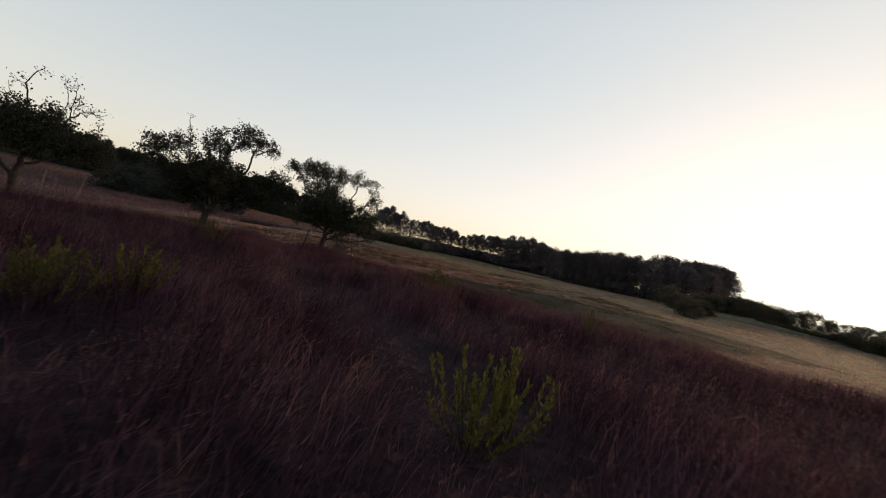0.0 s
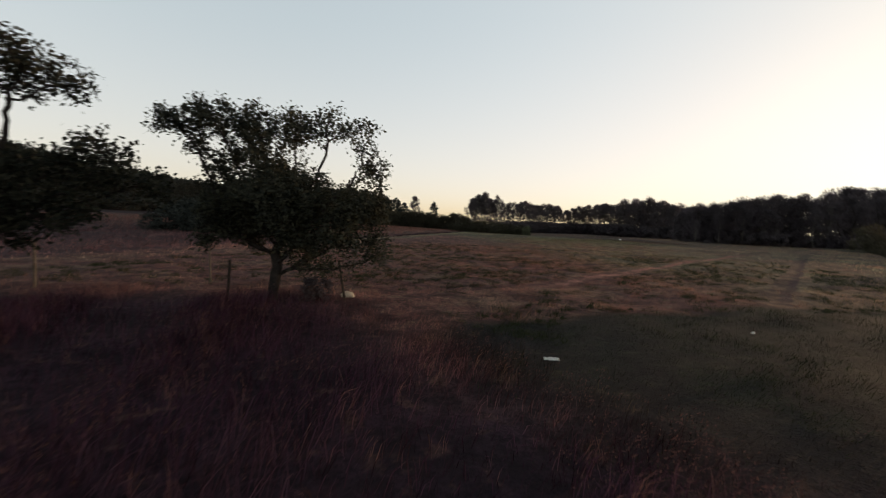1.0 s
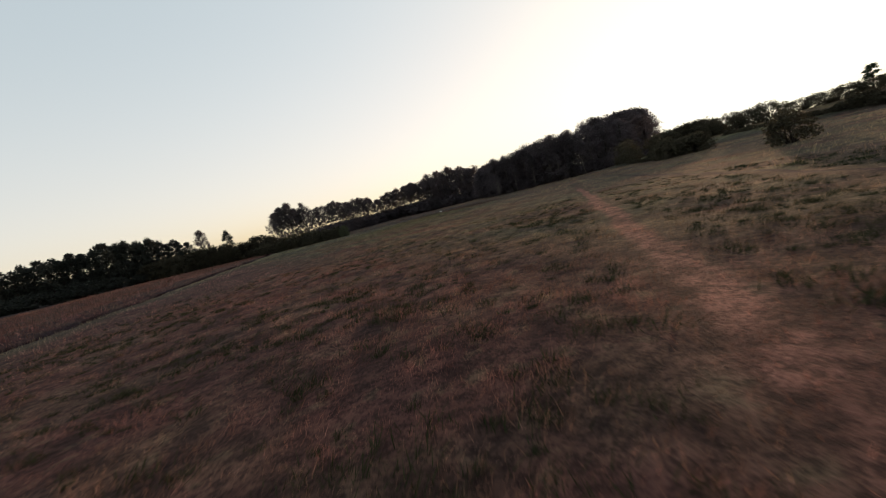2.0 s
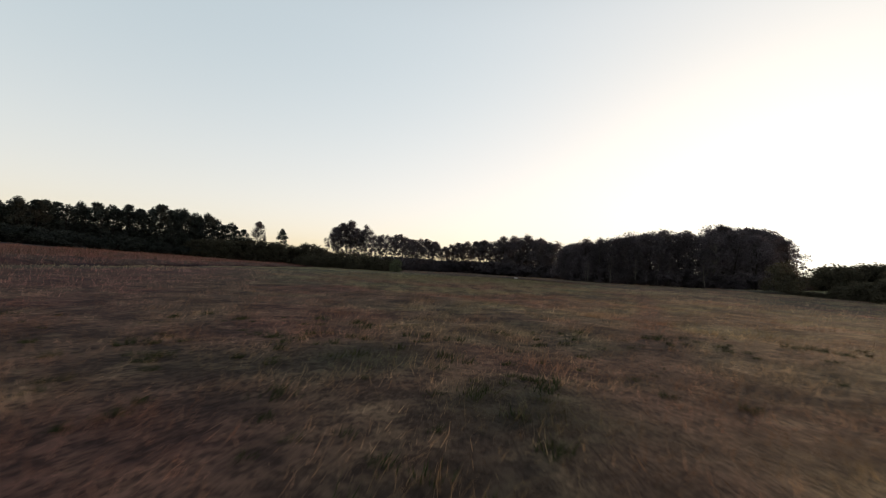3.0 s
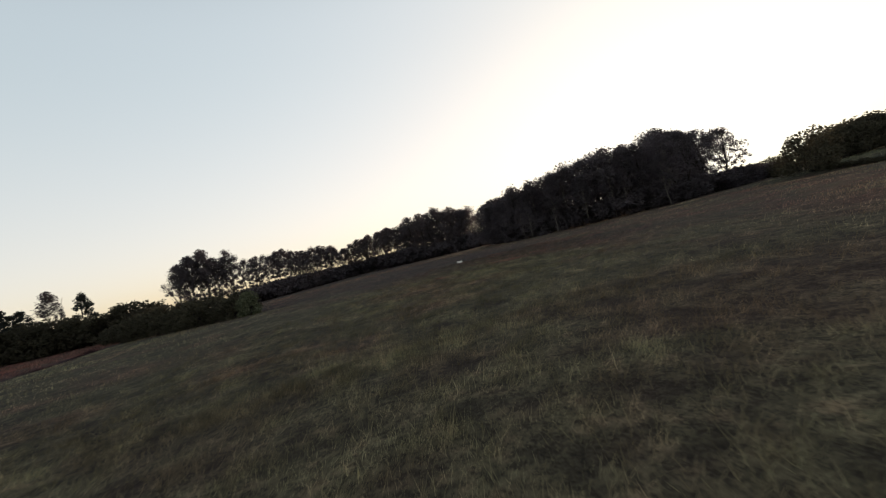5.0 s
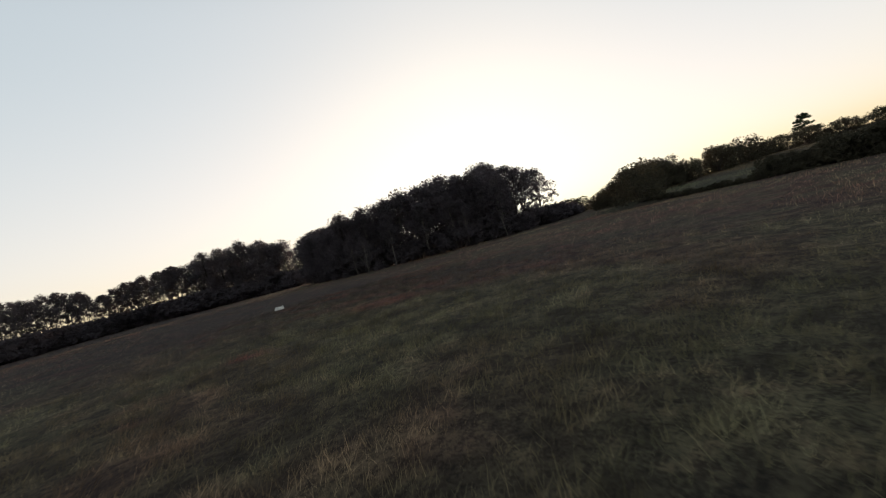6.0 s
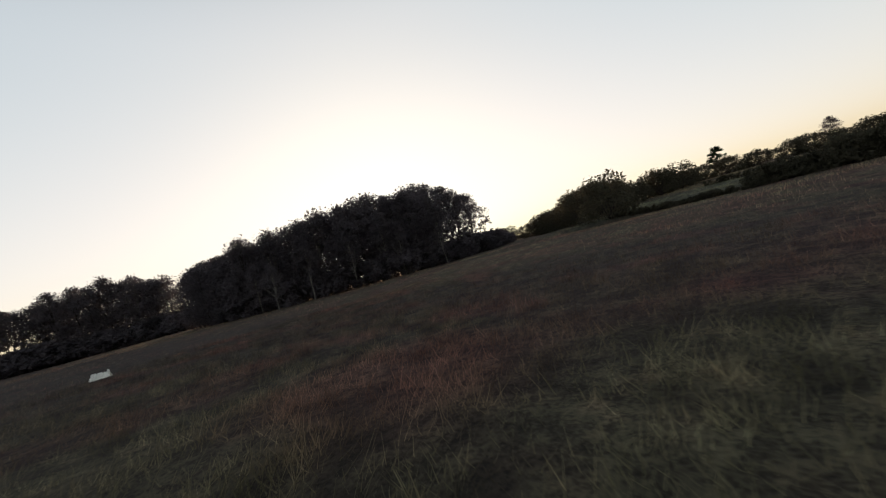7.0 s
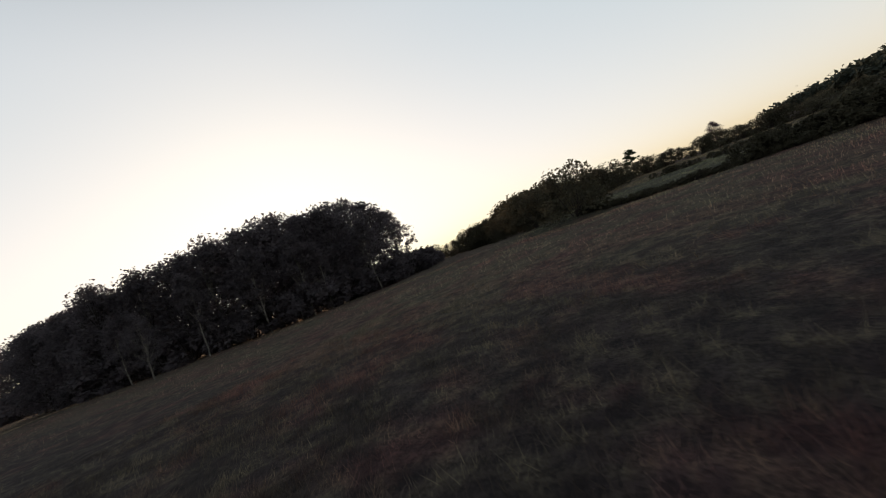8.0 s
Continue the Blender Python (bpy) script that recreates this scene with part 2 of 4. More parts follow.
def meadow_material(name, low, high, bump):
    m, tree, shader = material(name, 0.95, 0.08)
    tint = tree.nodes.new("ShaderNodeGroup")
    tint.node_tree = TINT
    if bump:
        coord = tree.nodes.new("ShaderNodeTexCoord").outputs["Object"]
        grain = noise_node(tree, 26.0, 5, 0.7, coord)
        clod = noise_node(tree, 6.5, 5, 0.65, coord)
        value = math_node(tree, "ADD", math_node(tree, "MULTIPLY", grain, 0.6), math_node(tree, "MULTIPLY", clod, 0.7))
        relief = tree.nodes.new("ShaderNodeBump")
        relief.inputs["Strength"].default_value, relief.inputs["Distance"].default_value = 0.8, 0.06
        tree.links.new(value, relief.inputs["Height"])
        tree.links.new(relief.outputs[0], shader.inputs["Normal"])
        vary = ramp(tree, value, 0.5, 0.8)
    else:
        vary = tree.nodes.new("ShaderNodeNewGeometry").outputs["Random Per Island"]
    scale = math_node(tree, "MULTIPLY_ADD", vary, high - low, low)
    mixed = tree.nodes.new("ShaderNodeVectorMath")
    mixed.operation = "SCALE"
    tree.links.new(tint.outputs[0], mixed.inputs[0])
    tree.links.new(scale, mixed.inputs["Scale"])
    if bump:
        # soil and old thatch, with the shade between the plants in their colour
        tree.links.new(blend(tree, 0.45, mixed.outputs[0], SHADED_SOIL), shader.inputs["Base Color"])
    else:
        tree.links.new(mixed.outputs[0], shader.inputs["Base Color"])
    if not bump:
        glow, mix = tree.nodes.new("ShaderNodeBsdfTranslucent"), tree.nodes.new("ShaderNodeMixShader")
        mix.inputs[0].default_value = 0.5
        tree.links.new(mixed.outputs[0], glow.inputs["Color"])
        tree.links.new(shader.outputs[0], mix.inputs[1])
        tree.links.new(glow.outputs[0], mix.inputs[2])
        tree.links.new(mix.outputs[0], tree.nodes["Material Output"].inputs["Surface"])
    return m


def leaf_material(name, dark, light, through_light=0.25):
    """Foliage: each leaf its own shade, a little light passing through."""
    m, tree, shader = material(name, 0.9, 0.05)
    rnd = tree.nodes.new("ShaderNodeNewGeometry").outputs["Random Per Island"]
    whole = tree.nodes.new("ShaderNodeObjectInfo").outputs["Random"]
    colour = blend(tree, rnd, dark, light)
    scale = tree.nodes.new("ShaderNodeVectorMath")
    scale.operation = "SCALE"
    tree.links.new(colour, scale.inputs[0])
    tree.links.new(math_node(tree, "MULTIPLY_ADD", whole, 0.5, 0.75), scale.inputs["Scale"])
    tree.links.new(scale.outputs[0], shader.inputs["Base Color"])
    glow = tree.nodes.new("ShaderNodeBsdfTranslucent")
    tree.links.new(scale.outputs[0], glow.inputs["Color"])
    mix = tree.nodes.new("ShaderNodeMixShader")
    mix.inputs[0].default_value = through_light
    tree.links.new(shader.outputs[0], mix.inputs[1])
    tree.links.new(glow.outputs[0], mix.inputs[2])
    tree.links.new(mix.outputs[0], tree.nodes["Material Output"].inputs["Surface"])
    return m


def rough_material(name, dark, light, scale, relief=0.02, roughness=0.9):
    m, tree, shader = material(name, roughness, 0.15)
    coord = tree.nodes.new("ShaderNodeTexCoord").outputs["Object"]
    coarse, grain = noise_node(tree, scale, 5, 0.6, coord), noise_node(tree, scale * 7, 4, 0.7, coord)
    value = math_node(tree, "ADD", math_node(tree, "MULTIPLY", coarse, 0.6), math_node(tree, "MULTIPLY", grain, 0.4))
    tree.links.new(blend(tree, ramp(tree, value, 0.32, 0.68), dark, light), shader.inputs["Base Color"])
    bump = tree.nodes.new("ShaderNodeBump")
    bump.inputs["Distance"].default_value = relief
    tree.links.new(value, bump.inputs["Height"])
    tree.links.new(bump.outputs[0], shader.inputs["Normal"])
    return m


# scaled low: the shade among the blades is put into the ground colour
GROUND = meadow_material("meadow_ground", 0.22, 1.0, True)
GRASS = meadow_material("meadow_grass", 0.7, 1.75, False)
# the GRASS tint scaled up: distant blades carry the light on them as colour
BRIGHT_GRASS = meadow_material("bright_far_grass", 1.6, 2.3, False)
TALL = meadow_material("tall_dry_grass", 0.3, 1.85, False)
DITCH_BLADE = leaf_material("ditch_blade", (0.018, 0.012, 0.014), (0.05, 0.026, 0.028), 0.2)
REGROWTH = leaf_material("regrowth", (0.018, 0.024, 0.014), (0.05, 0.058, 0.03), 0.25)
PLUME = leaf_material("grass_plume", (0.05, 0.026, 0.031), (0.13, 0.068, 0.06), 0.45)
TUFT = leaf_material("green_tuft", (0.02, 0.027, 0.013), (0.054, 0.063, 0.03), 0.12)
FRUIT_LEAF = leaf_material("fruit_leaf", (0.024, 0.027, 0.023), (0.062, 0.06, 0.04), 0.25)
GROVE_LEAF = leaf_material("grove_leaf", (0.08, 0.068, 0.076), (0.11, 0.094, 0.1), 0.45)
DARK_LEAF = leaf_material("dark_forest_leaf", (0.034, 0.038, 0.036), (0.056, 0.06, 0.05), 0.35)
PINE_LEAF = leaf_material("pine_needle", (0.02, 0.035, 0.02), (0.045, 0.065, 0.032), 0.08)
BUSH_LEAF = leaf_material("bush_leaf", (0.054, 0.049, 0.036), (0.08, 0.072, 0.048), 0.4)
PALE_LEAF = leaf_material("pale_willow_leaf", (0.06, 0.066, 0.042), (0.105, 0.11, 0.066), 0.3)
WEED_LEAF = leaf_material("yellow_green_weed", (0.04, 0.04, 0.013), (0.125, 0.108, 0.032), 0.2)
FAR_LEAF = leaf_material("hill_wood_leaf", (0.034, 0.041, 0.036), (0.062, 0.07, 0.055), 0.1)
BARK = rough_material("bark", (0.014, 0.011, 0.010), (0.042, 0.034, 0.03), 6.0)
PALE_BARK = rough_material("pale_bark", (0.06, 0.053, 0.045), (0.17, 0.155, 0.135), 3.0)
WHITE_BARK = rough_material("white_bark", (0.07, 0.063, 0.055), (0.2, 0.18, 0.155), 2.5)
OLD_WOOD = rough_material("weathered_wood", (0.06, 0.05, 0.042), (0.17, 0.145, 0.12), 14.0, 0.004)
DARK_POST = rough_material("dark_post", (0.02, 0.016, 0.014), (0.06, 0.045, 0.035), 14.0, 0.004)
STONE = rough_material("limestone", (0.30, 0.24, 0.17), (0.50, 0.42, 0.32), 7.0, 0.02)
PLASTIC = rough_material("white_sheeting", (0.5, 0.48, 0.43), (0.8, 0.78, 0.72), 5.0, 0.004, 0.45)


# ---- mesh helpers ----
def quick_mesh(name, verts, faces):
    """A mesh of equal-sided faces from arrays."""
    verts, faces = np.asarray(verts, np.float32), np.asarray(faces, np.int32)
    me = bpy.data.meshes.new(name)
    n, k = faces.shape
    me.vertices.add(len(verts))
    me.vertices.foreach_set("co", verts.ravel())
    me.loops.add(n * k)
    me.loops.foreach_set("vertex_index", faces.ravel())
    me.polygons.add(n)
    me.polygons.foreach_set("loop_start", np.arange(0, n * k, k, dtype=np.int32))
    me.update(calc_edges=True)
    return me


def part(name, mesh, mat, parent=None, label=""):
    mesh.materials.append(mat)
    ob = new(name, mesh)
    if parent is not None:
        ob.parent = parent
    return tagged(ob, label)


def smooth(mesh):
    mesh.polygons.foreach_set("use_smooth", np.ones(len(mesh.polygons), bool))
    return mesh


def height(x, y):
    """The lie of the land."""
    x, y = np.asarray(x, float), np.asarray(y, float)
    z = 0.05 * np.sin(x * 0.31 + 1.3) * np.cos(y * 0.23) + 0.03 * np.sin(x * 0.9 + y * 0.7)
    z = z - 0.02 * np.clip(x - 8, 0, 22)
    z = z + 0.022 * np.clip(-x - 40, 0, 110)
    # ditch and bank along the field's left edge
    z = z + (0.5 * np.clip((-17.9 - (x + 0.13 * y)) / 2.0, 0, 1) - 0.4 * np.exp(-(((x + 0.13 * y) + 17.2) / 0.8) ** 2)) * np.clip((150 - y) / 12, 0, 1) * np.clip((y - 32) / 16, 0, 1)
    # terraces beyond the hedge on the right
    q = (x - 60) * 0.949 + (y - 127) * 0.316
    z = z + np.clip((150 - y) / 20, 0, 1) * (0.6 * np.clip((q - 3) / 2, 0, 1) + 0.04 * np.clip(q - 5, 0, 45) + 0.022 * np.clip(q - 50, 0, 75))
    # wooded hills
    for hx, hy, rx, ry, h in ((-430, 60, 150, 230, 55), (-330, 330, 90, 110, 10), (420, -110, 140, 110, 18)):
        z = z + h * np.exp(-(((x - hx) / rx) ** 2) - ((y - hy) / ry) ** 2)
    return z


def on_ground(x, y, sink=0.0):
    return float(height(x, y)) - sink


# ---- ground ----
def warped(n, near, far, middle):
    """Grid lines that lie close together near the middle and far apart at the horizon."""
    u = np.linspace(-1, 1, n)
    return middle + near * u + (far - near) * np.sign(u) * np.abs(u) ** 5


def make_ground():
    gx, gy = warped(260, 60, 4200, 5), warped(330, 110, 4200, 60)
    x, y = np.meshgrid(gx, gy, indexing="ij")
    rough = np.array([[noise.noise((a * 0.9, b * 0.9, 0)) + 0.5 * noise.noise((a * 2.3, b * 2.3, 4)) for b in gy] for a in gx])
    z = height(x, y) + 0.045 * rough * (np.abs(x) < 140)
    verts = np.stack([x, y, z], -1).reshape(-1, 3)
    i = np.arange(259)[:, None] * 330 + np.arange(329)[None]
    faces = np.stack([i, i + 330, i + 331, i + 1], -1).reshape(-1, 4)
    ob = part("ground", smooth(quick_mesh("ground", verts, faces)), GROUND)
    tagged(ob, "dry autumn meadow of rust-red, straw and olive grass", "meadow", kind="structure")


make_ground()
rng = np.random.default_rng(7)


def patches(x, y, scale, seed):
    """Slow pseudo-random field between 0 and 1 for the clumping of plants."""
    r = np.random.default_rng(seed)
    total = np.zeros_like(x)
    for _ in range(7):
        ang, ph, f = r.uniform(0, 6.28), r.uniform(0, 6.28), scale * r.uniform(0.6, 1.9)
        total += np.sin((x * np.cos(ang) + y * np.sin(ang)) * f + ph)
    return 0.5 + total / 7


def blades(name, x, y, tall, wide, lean, mat, label, category, bend=0.35, wind=0.3, short=False):
    """Grass blades as slim bent strips standing on the ground, in one mesh."""
    n = len(x)
    a, l = rng.uniform(0, 6.283, n), lean * rng.uniform(0.2, 1.0, n)
    dx, dy = np.cos(a) * l + wind * lean, np.sin(a) * l
    f = rng.uniform(0, 6.283, n)
    wx, wy = np.cos(f) * wide / 2, np.sin(f) * wide / 2
    z = height(x, y) - 0.03
    h = tall * rng.uniform(0.55, 1.15, n)
    v = np.empty((n, 5, 3), np.float32)
    v[:, 0] = np.stack([x - wx, y - wy, z], -1)
    v[:, 1] = np.stack([x + wx, y + wy, z], -1)
    mx, my = x + dx * h * bend, y + dy * h * bend
    v[:, 2] = np.stack([mx + wx * 0.8, my + wy * 0.8, z + h * 0.58], -1)
    v[:, 3] = np.stack([mx - wx * 0.8, my - wy * 0.8, z + h * 0.58], -1)
    v[:, 4] = np.stack([x + dx * h, y + dy * h, z + h * np.clip(1.05 - 0.35 * l, 0.6, 1)], -1)
    if short:
        v = v[:, [0, 1, 4]]
        ob = part(name, quick_mesh(name, v.reshape(-1, 3), np.arange(n * 3).reshape(-1, 3)), mat)
        return tagged(ob, label, category, kind="stuff")
    base = np.arange(n)[:, None] * 5
    faces = np.concatenate([base + [0, 1, 2], base + [0, 2, 3], base + [3, 2, 4]])
    ob = part(name, quick_mesh(name, v.reshape(-1, 3), faces), mat)
    return tagged(ob, label, category, kind="stuff")


# ---- trees ----
class Wood:
    """Collects tapered tubes and leaves of one plant."""

    def __init__(self, seed, small=False):
        """small: leaves that are only ever seen from afar, three corners each."""
        self.rnd, self.small = random.Random(seed), small
        self.v, self.f, self.lv, self.lf, self.done = [], [], [], [], []

    def limb(self, name):
        """What was collected so far becomes a part of its own."""
        self.done.append((name, self.v, self.f))
        self.v, self.f = [], []

    def woody(self):
        return [p for _, v, _ in self.done for p in v] + self.v

    def tube(self, points, radii, sides=6):
        start = len(self.v)
        for k, (p, r) in enumerate(zip(points, radii)):
            ahead = (points[min(k + 1, len(points) - 1)] - points[max(k - 1, 0)]).normalized()
            side = ahead.orthogonal().normalized()
            other = ahead.cross(side)
            for s in range(sides):
                a = 6.2832 * s / sides
                self.v.append(p + (side * math.cos(a) + other * math.sin(a)) * r)
        for k in range(len(points) - 1):
            for s in range(sides):
                a, b = start + k * sides + s, start + k * sides + (s + 1) % sides
                self.f.append((a, b, b + sides, a + sides))

    def leaf(self, p, size, droop=0.0):
        r = self.rnd
        a = Vector((r.gauss(0, 1), r.gauss(0, 1), r.gauss(0, 0.8) - droop)).normalized()
        b = a.orthogonal().normalized()
        b.rotate(Matrix.Rotation(r.uniform(0, 6.28), 3, a))
        s = size * r.uniform(0.6, 1.25)
        i = len(self.lv)
        if self.small:
            self.lv += [p + b * s * 0.45, p - b * s * 0.45, p + a * s * 1.1]
            self.lf.append((i, i + 1, i + 2))
            return
        self.lv += [p.copy(), p + a * s * 0.55 + b * s * 0.38, p + a * s * 1.15, p + a * s * 0.5 - b * s * 0.34]
        self.lf.append((i, i + 1, i + 2, i + 3))

    def wobble(self, amount):
        r = self.rnd
        return Vector((r.gauss(0, amount), r.gauss(0, amount), r.gauss(0, amount)))

    def puff(self, size):
        """A random offset inside a ball, so that clumps keep a rounded outline."""
        o = self.wobble(1.0)
        return o.normalized() * (size * self.rnd.random() ** 0.4)

    def fit_height(self, tall, floor=0.0, flat=0.0):
        """Scale the plant to its height, flatten its top and thin out leaves below the floor."""
        top = max(p.z for p in self.lv)
        for p in (*self.woody(), *self.lv):
            p *= tall / top
            if flat and p.z > 0:
                p.z = tall * (1 - math.exp(-flat * p.z / tall)) / (1 - math.exp(-flat))
        self.lf = [f for f in self.lf if self.lv[f[0]].z > floor or self.rnd.random() < 0.12]
        return self

    def finish(self, name, bark, leaf, label, category, group="", crown="crown", wood="trunk"):
        root = new(name)
        for part_name, v, f in (*self.done, (wood, self.v, self.f)):
            if f:
                part(part_name, smooth(quick_mesh(part_name, [tuple(p) for p in v], f)), bark, root)
        if self.lf:
            part(crown, quick_mesh(crown, [tuple(p) for p in self.lv], self.lf), leaf, root)
        return tagged(root, label, category, group)


def fruit_tree(seed, crown, fork, lean, load, leaf_size=0.075, step=0.12):
    """An old orchard tree. Its branches grow towards the crown's lobes (x, y, z, radius, leafiness), thicken towards the
    trunk, and carry leaves on their last twigs."""
    w, rg = Wood(seed), np.random.default_rng(seed)
    goals = []
    for x, y, z, r, _ in crown:
        n = int(30 + 190 * r ** 2.2)
        p = rg.normal(0, 1, (n, 3))
        p = p / np.linalg.norm(p, axis=1)[:, None] * (rg.random((n, 1)) ** 0.6) * r
        goals.append(p * (1, 1, 0.85) + (x, y, z))
    goals = np.concatenate(goals)
    nodes, parents = [np.array([0, 0, -0.2])], [-1]
    for k in range(1, 6):
        nodes.append(np.array([lean[0] * k / 5, lean[1] * k / 5, -0.2 + (fork + 0.2) * k / 5]))
        parents.append(k - 1)
    dist, near = np.full(len(goals), 1e9), np.zeros(len(goals), int)
    fresh = [5]
    for _ in range(130):
        for n in fresh:
            d = np.linalg.norm(goals - nodes[n], axis=1)
            better = d < dist
            dist[better], near[better] = d[better], n
        live = dist > 0.16
        goals, dist, near = goals[live], dist[live], near[live]
        if not len(goals):
            break
        fresh = []
        for n in np.unique(near):
            pull = goals[near == n] - nodes[n]
            pull = (pull / np.linalg.norm(pull, axis=1)[:, None]).mean(0) + rg.normal(0, 0.22, 3)
            tip = nodes[n] + pull / (np.linalg.norm(pull) + 1e-6) * step
            if sum(parents[m] == n for m in fresh) == 0 and min((np.linalg.norm(nodes[m] - tip) for m in range(len(nodes)) if parents[m] == n), default=1) > 0.07:
                nodes.append(tip)
                parents.append(n)
                fresh.append(len(nodes) - 1)
        if not fresh:
            break
    children = [[] for _ in nodes]
    for n, p in enumerate(parents):
        if p >= 0:
            children[p].append(n)
    thick = [0.0] * len(nodes)
    for n in range(len(nodes) - 1, -1, -1):
        thick[n] = max(0.0065, sum(thick[c] ** 2.15 for c in children[n]) ** (1 / 2.15))
    swell = 0.12 / thick[0]
    thick = [t * (1 + (swell - 1) * min(1.0, t / thick[0] * 1.3)) for t in thick]

    def branch(n):
        """A run along the thickest twigs, then the side branches off it."""
        run, todo = [parents[n], n], []
        while children[run[-1]]:
            kids = sorted(children[run[-1]], key=lambda c: -thick[c])
            todo += kids[1:]
            run.append(kids[0])
        radii = [min(thick[run[0]], thick[n] * 1.25)] + [thick[m] for m in run[1:]]
        w.tube([Vector(nodes[m]) for m in run], radii, 8 if thick[n] > 0.04 else 5 if thick[n] > 0.012 else 3)
        for c in todo:
            branch(c)

    w.tube([Vector(nodes[k]) for k in range(6)], [thick[0] * 1.35] + [thick[k] * (1.1 if k < 2 else 1.0) for k in range(1, 6)], 10)
    w.limb("trunk")
    for c in children[5]:
        branch(c)
        w.limb("limb")
    for n, p in enumerate(nodes):
        if thick[n] < 0.016 and n > 5:
            lobe = min(crown, key=lambda c: (c[0] - p[0]) ** 2 + (c[1] - p[1]) ** 2 + (c[2] - p[2]) ** 2 - c[3] ** 2)
            for _ in range(int(load * lobe[4] + w.rnd.random())):
                w.leaf(Vector(p) + w.wobble(0.085), leaf_size, 0.3)
    return w


def crown_tree(seed, tall=16.0, wide=0.42, low=0.2, clumps=64, leaves=56, leaf=0.42, trunk=0.2, stems=1, bare=0.0, sizes=(0.065, 0.125), veil=0):
    """A tall tree seen from afar: trunk, limbs that reach into the crown, and a lumpy crown of leaves with gaps."""
    w = Wood(seed, True)
    r = w.rnd
    tops = []
    for s in range(stems):
        lean = w.wobble(0.6 if stems > 1 else 0.25)
        pts = [Vector((lean.x * k * 0.45, lean.y * k * 0.45, -0.3 + tall * 0.9 * k / 6)) + (w.wobble(0.12) if k else Vector()) for k in range(7)]
        w.tube(pts, [trunk * (1.15 - k / 6.5) for k in range(7)], 6)
        tops.append(pts)
    for c in range(clumps):
        u = r.random() ** 0.8
        if u < 0.5 and r.random() < bare:
            continue
        z = low + (1 - low) * u
        # widest a little above the middle, rounded top
        shape = math.sin(math.pi * min(1.0, 0.16 + 0.84 * u) ** 0.9) ** 0.62
        a, d = r.uniform(0, 6.283), wide * tall * 0.5 * shape * math.sqrt(r.uniform(0.2, 1.0)) * r.uniform(0.88, 1.06)
        centre = Vector((math.cos(a) * d, math.sin(a) * d, z * tall))
        stem = r.choice(tops)
        root = stem[max(1, min(5, int(z * 6) - 1))]
        if c % 3 == 0:
            middle = root.lerp(centre, 0.5) + Vector((0, 0, -0.2))
            w.tube([root, middle, centre], [trunk * 0.32, trunk * 0.2, trunk * 0.07], 4)
        size = r.uniform(*sizes) * tall * (0.55 if bare > 0.3 and u < 0.5 else 1.0)
        for _ in range(leaves):
            off = w.puff(size)
            off.z *= 0.8
            p = centre + off
            if p.z > 0.15:
                w.leaf(p, leaf, 0.1)
    for _ in range(veil):
        # thin sprays on the side branches below the crown
        a, d = r.uniform(0, 6.283), wide * tall * 0.5 * math.sqrt(r.uniform(0.02, 1.0))
        centre = Vector((math.cos(a) * d, math.sin(a) * d, tall * r.uniform(0.2, low + 0.06)))
        w.tube([r.choice(tops)[2], centre], [trunk * 0.12, trunk * 0.04], 3)
        for _ in range(12):
            w.leaf(centre + w.puff(0.045 * tall), leaf * 0.8, 0.1)
    return w.fit_height(tall)


def conifer(seed, tall=12.0):
    w = Wood(seed, True)
    r = w.rnd
    w.tube([Vector((0, 0, -0.3 + tall * k / 5)) for k in range(6)], [0.2 * (1.05 - k / 5) for k in range(6)], 6)
    for k in range(46):
        z = tall * (0.12 + 0.86 * k / 46)
        reach = (tall - z) * 0.3 + 0.5
        a = r.uniform(0, 6.283)
        tip = Vector((math.cos(a) * reach, math.sin(a) * reach, z + reach * 0.1))
        w.tube([Vector((0, 0, z)), tip], [0.05, 0.015], 3)
        for j in range(46):
            p = Vector((0, 0, z)).lerp(tip, r.uniform(0.25, 1.05)) + w.wobble(0.22)
            w.leaf(p, 0.4, 0.1)
    return w


def bush(seed, tall=3.0, wide=3.6, clumps=46, leaves=46, leaf=0.21, droop=0.2):
    """A shrub: several stems from the ground and leaf clumps down to the grass."""
    w = Wood(seed, True)
    r = w.rnd
    for c in range(clumps):
        u, a = r.random(), r.uniform(0, 6.283)
        d = wide * 0.5 * math.sqrt(max(0.05, 1 - (u - 0.25) ** 2 * 1.5)) * math.sqrt(r.uniform(0.15, 1)) * r.uniform(0.85, 1.04)
        centre = Vector((math.cos(a) * d, math.sin(a) * d, tall * (0.06 + 0.86 * u)))
        if c % 3 == 0:
            foot = Vector((r.gauss(0, 0.2), r.gauss(0, 0.2), -0.1))
            w.tube([foot, foot.lerp(centre, 0.5) + Vector((0, 0, 0.25)), centre], [0.05, 0.035, 0.012], 4)
        for _ in range(leaves):
            p = centre + w.puff(0.16 * tall)
            if p.z > 0.02:
                w.leaf(p, leaf, droop)
    return w.fit_height(tall)


def spot(x, y, size=1.0, turn=0.0, sink=0.0, stretch=1.0):
    return Matrix.Translation((x, y, on_ground(x, y, sink))) @ Matrix.Rotation(turn, 4, "Z") @ Matrix.Diagonal((size * stretch, size * stretch, size, 1))


def place(root, x, y, size=1.0, turn=0.0, sink=0.0):
    """Set the first of a kind at its own place."""
    root.matrix_basis = spot(x, y, size, turn, sink)
    return root


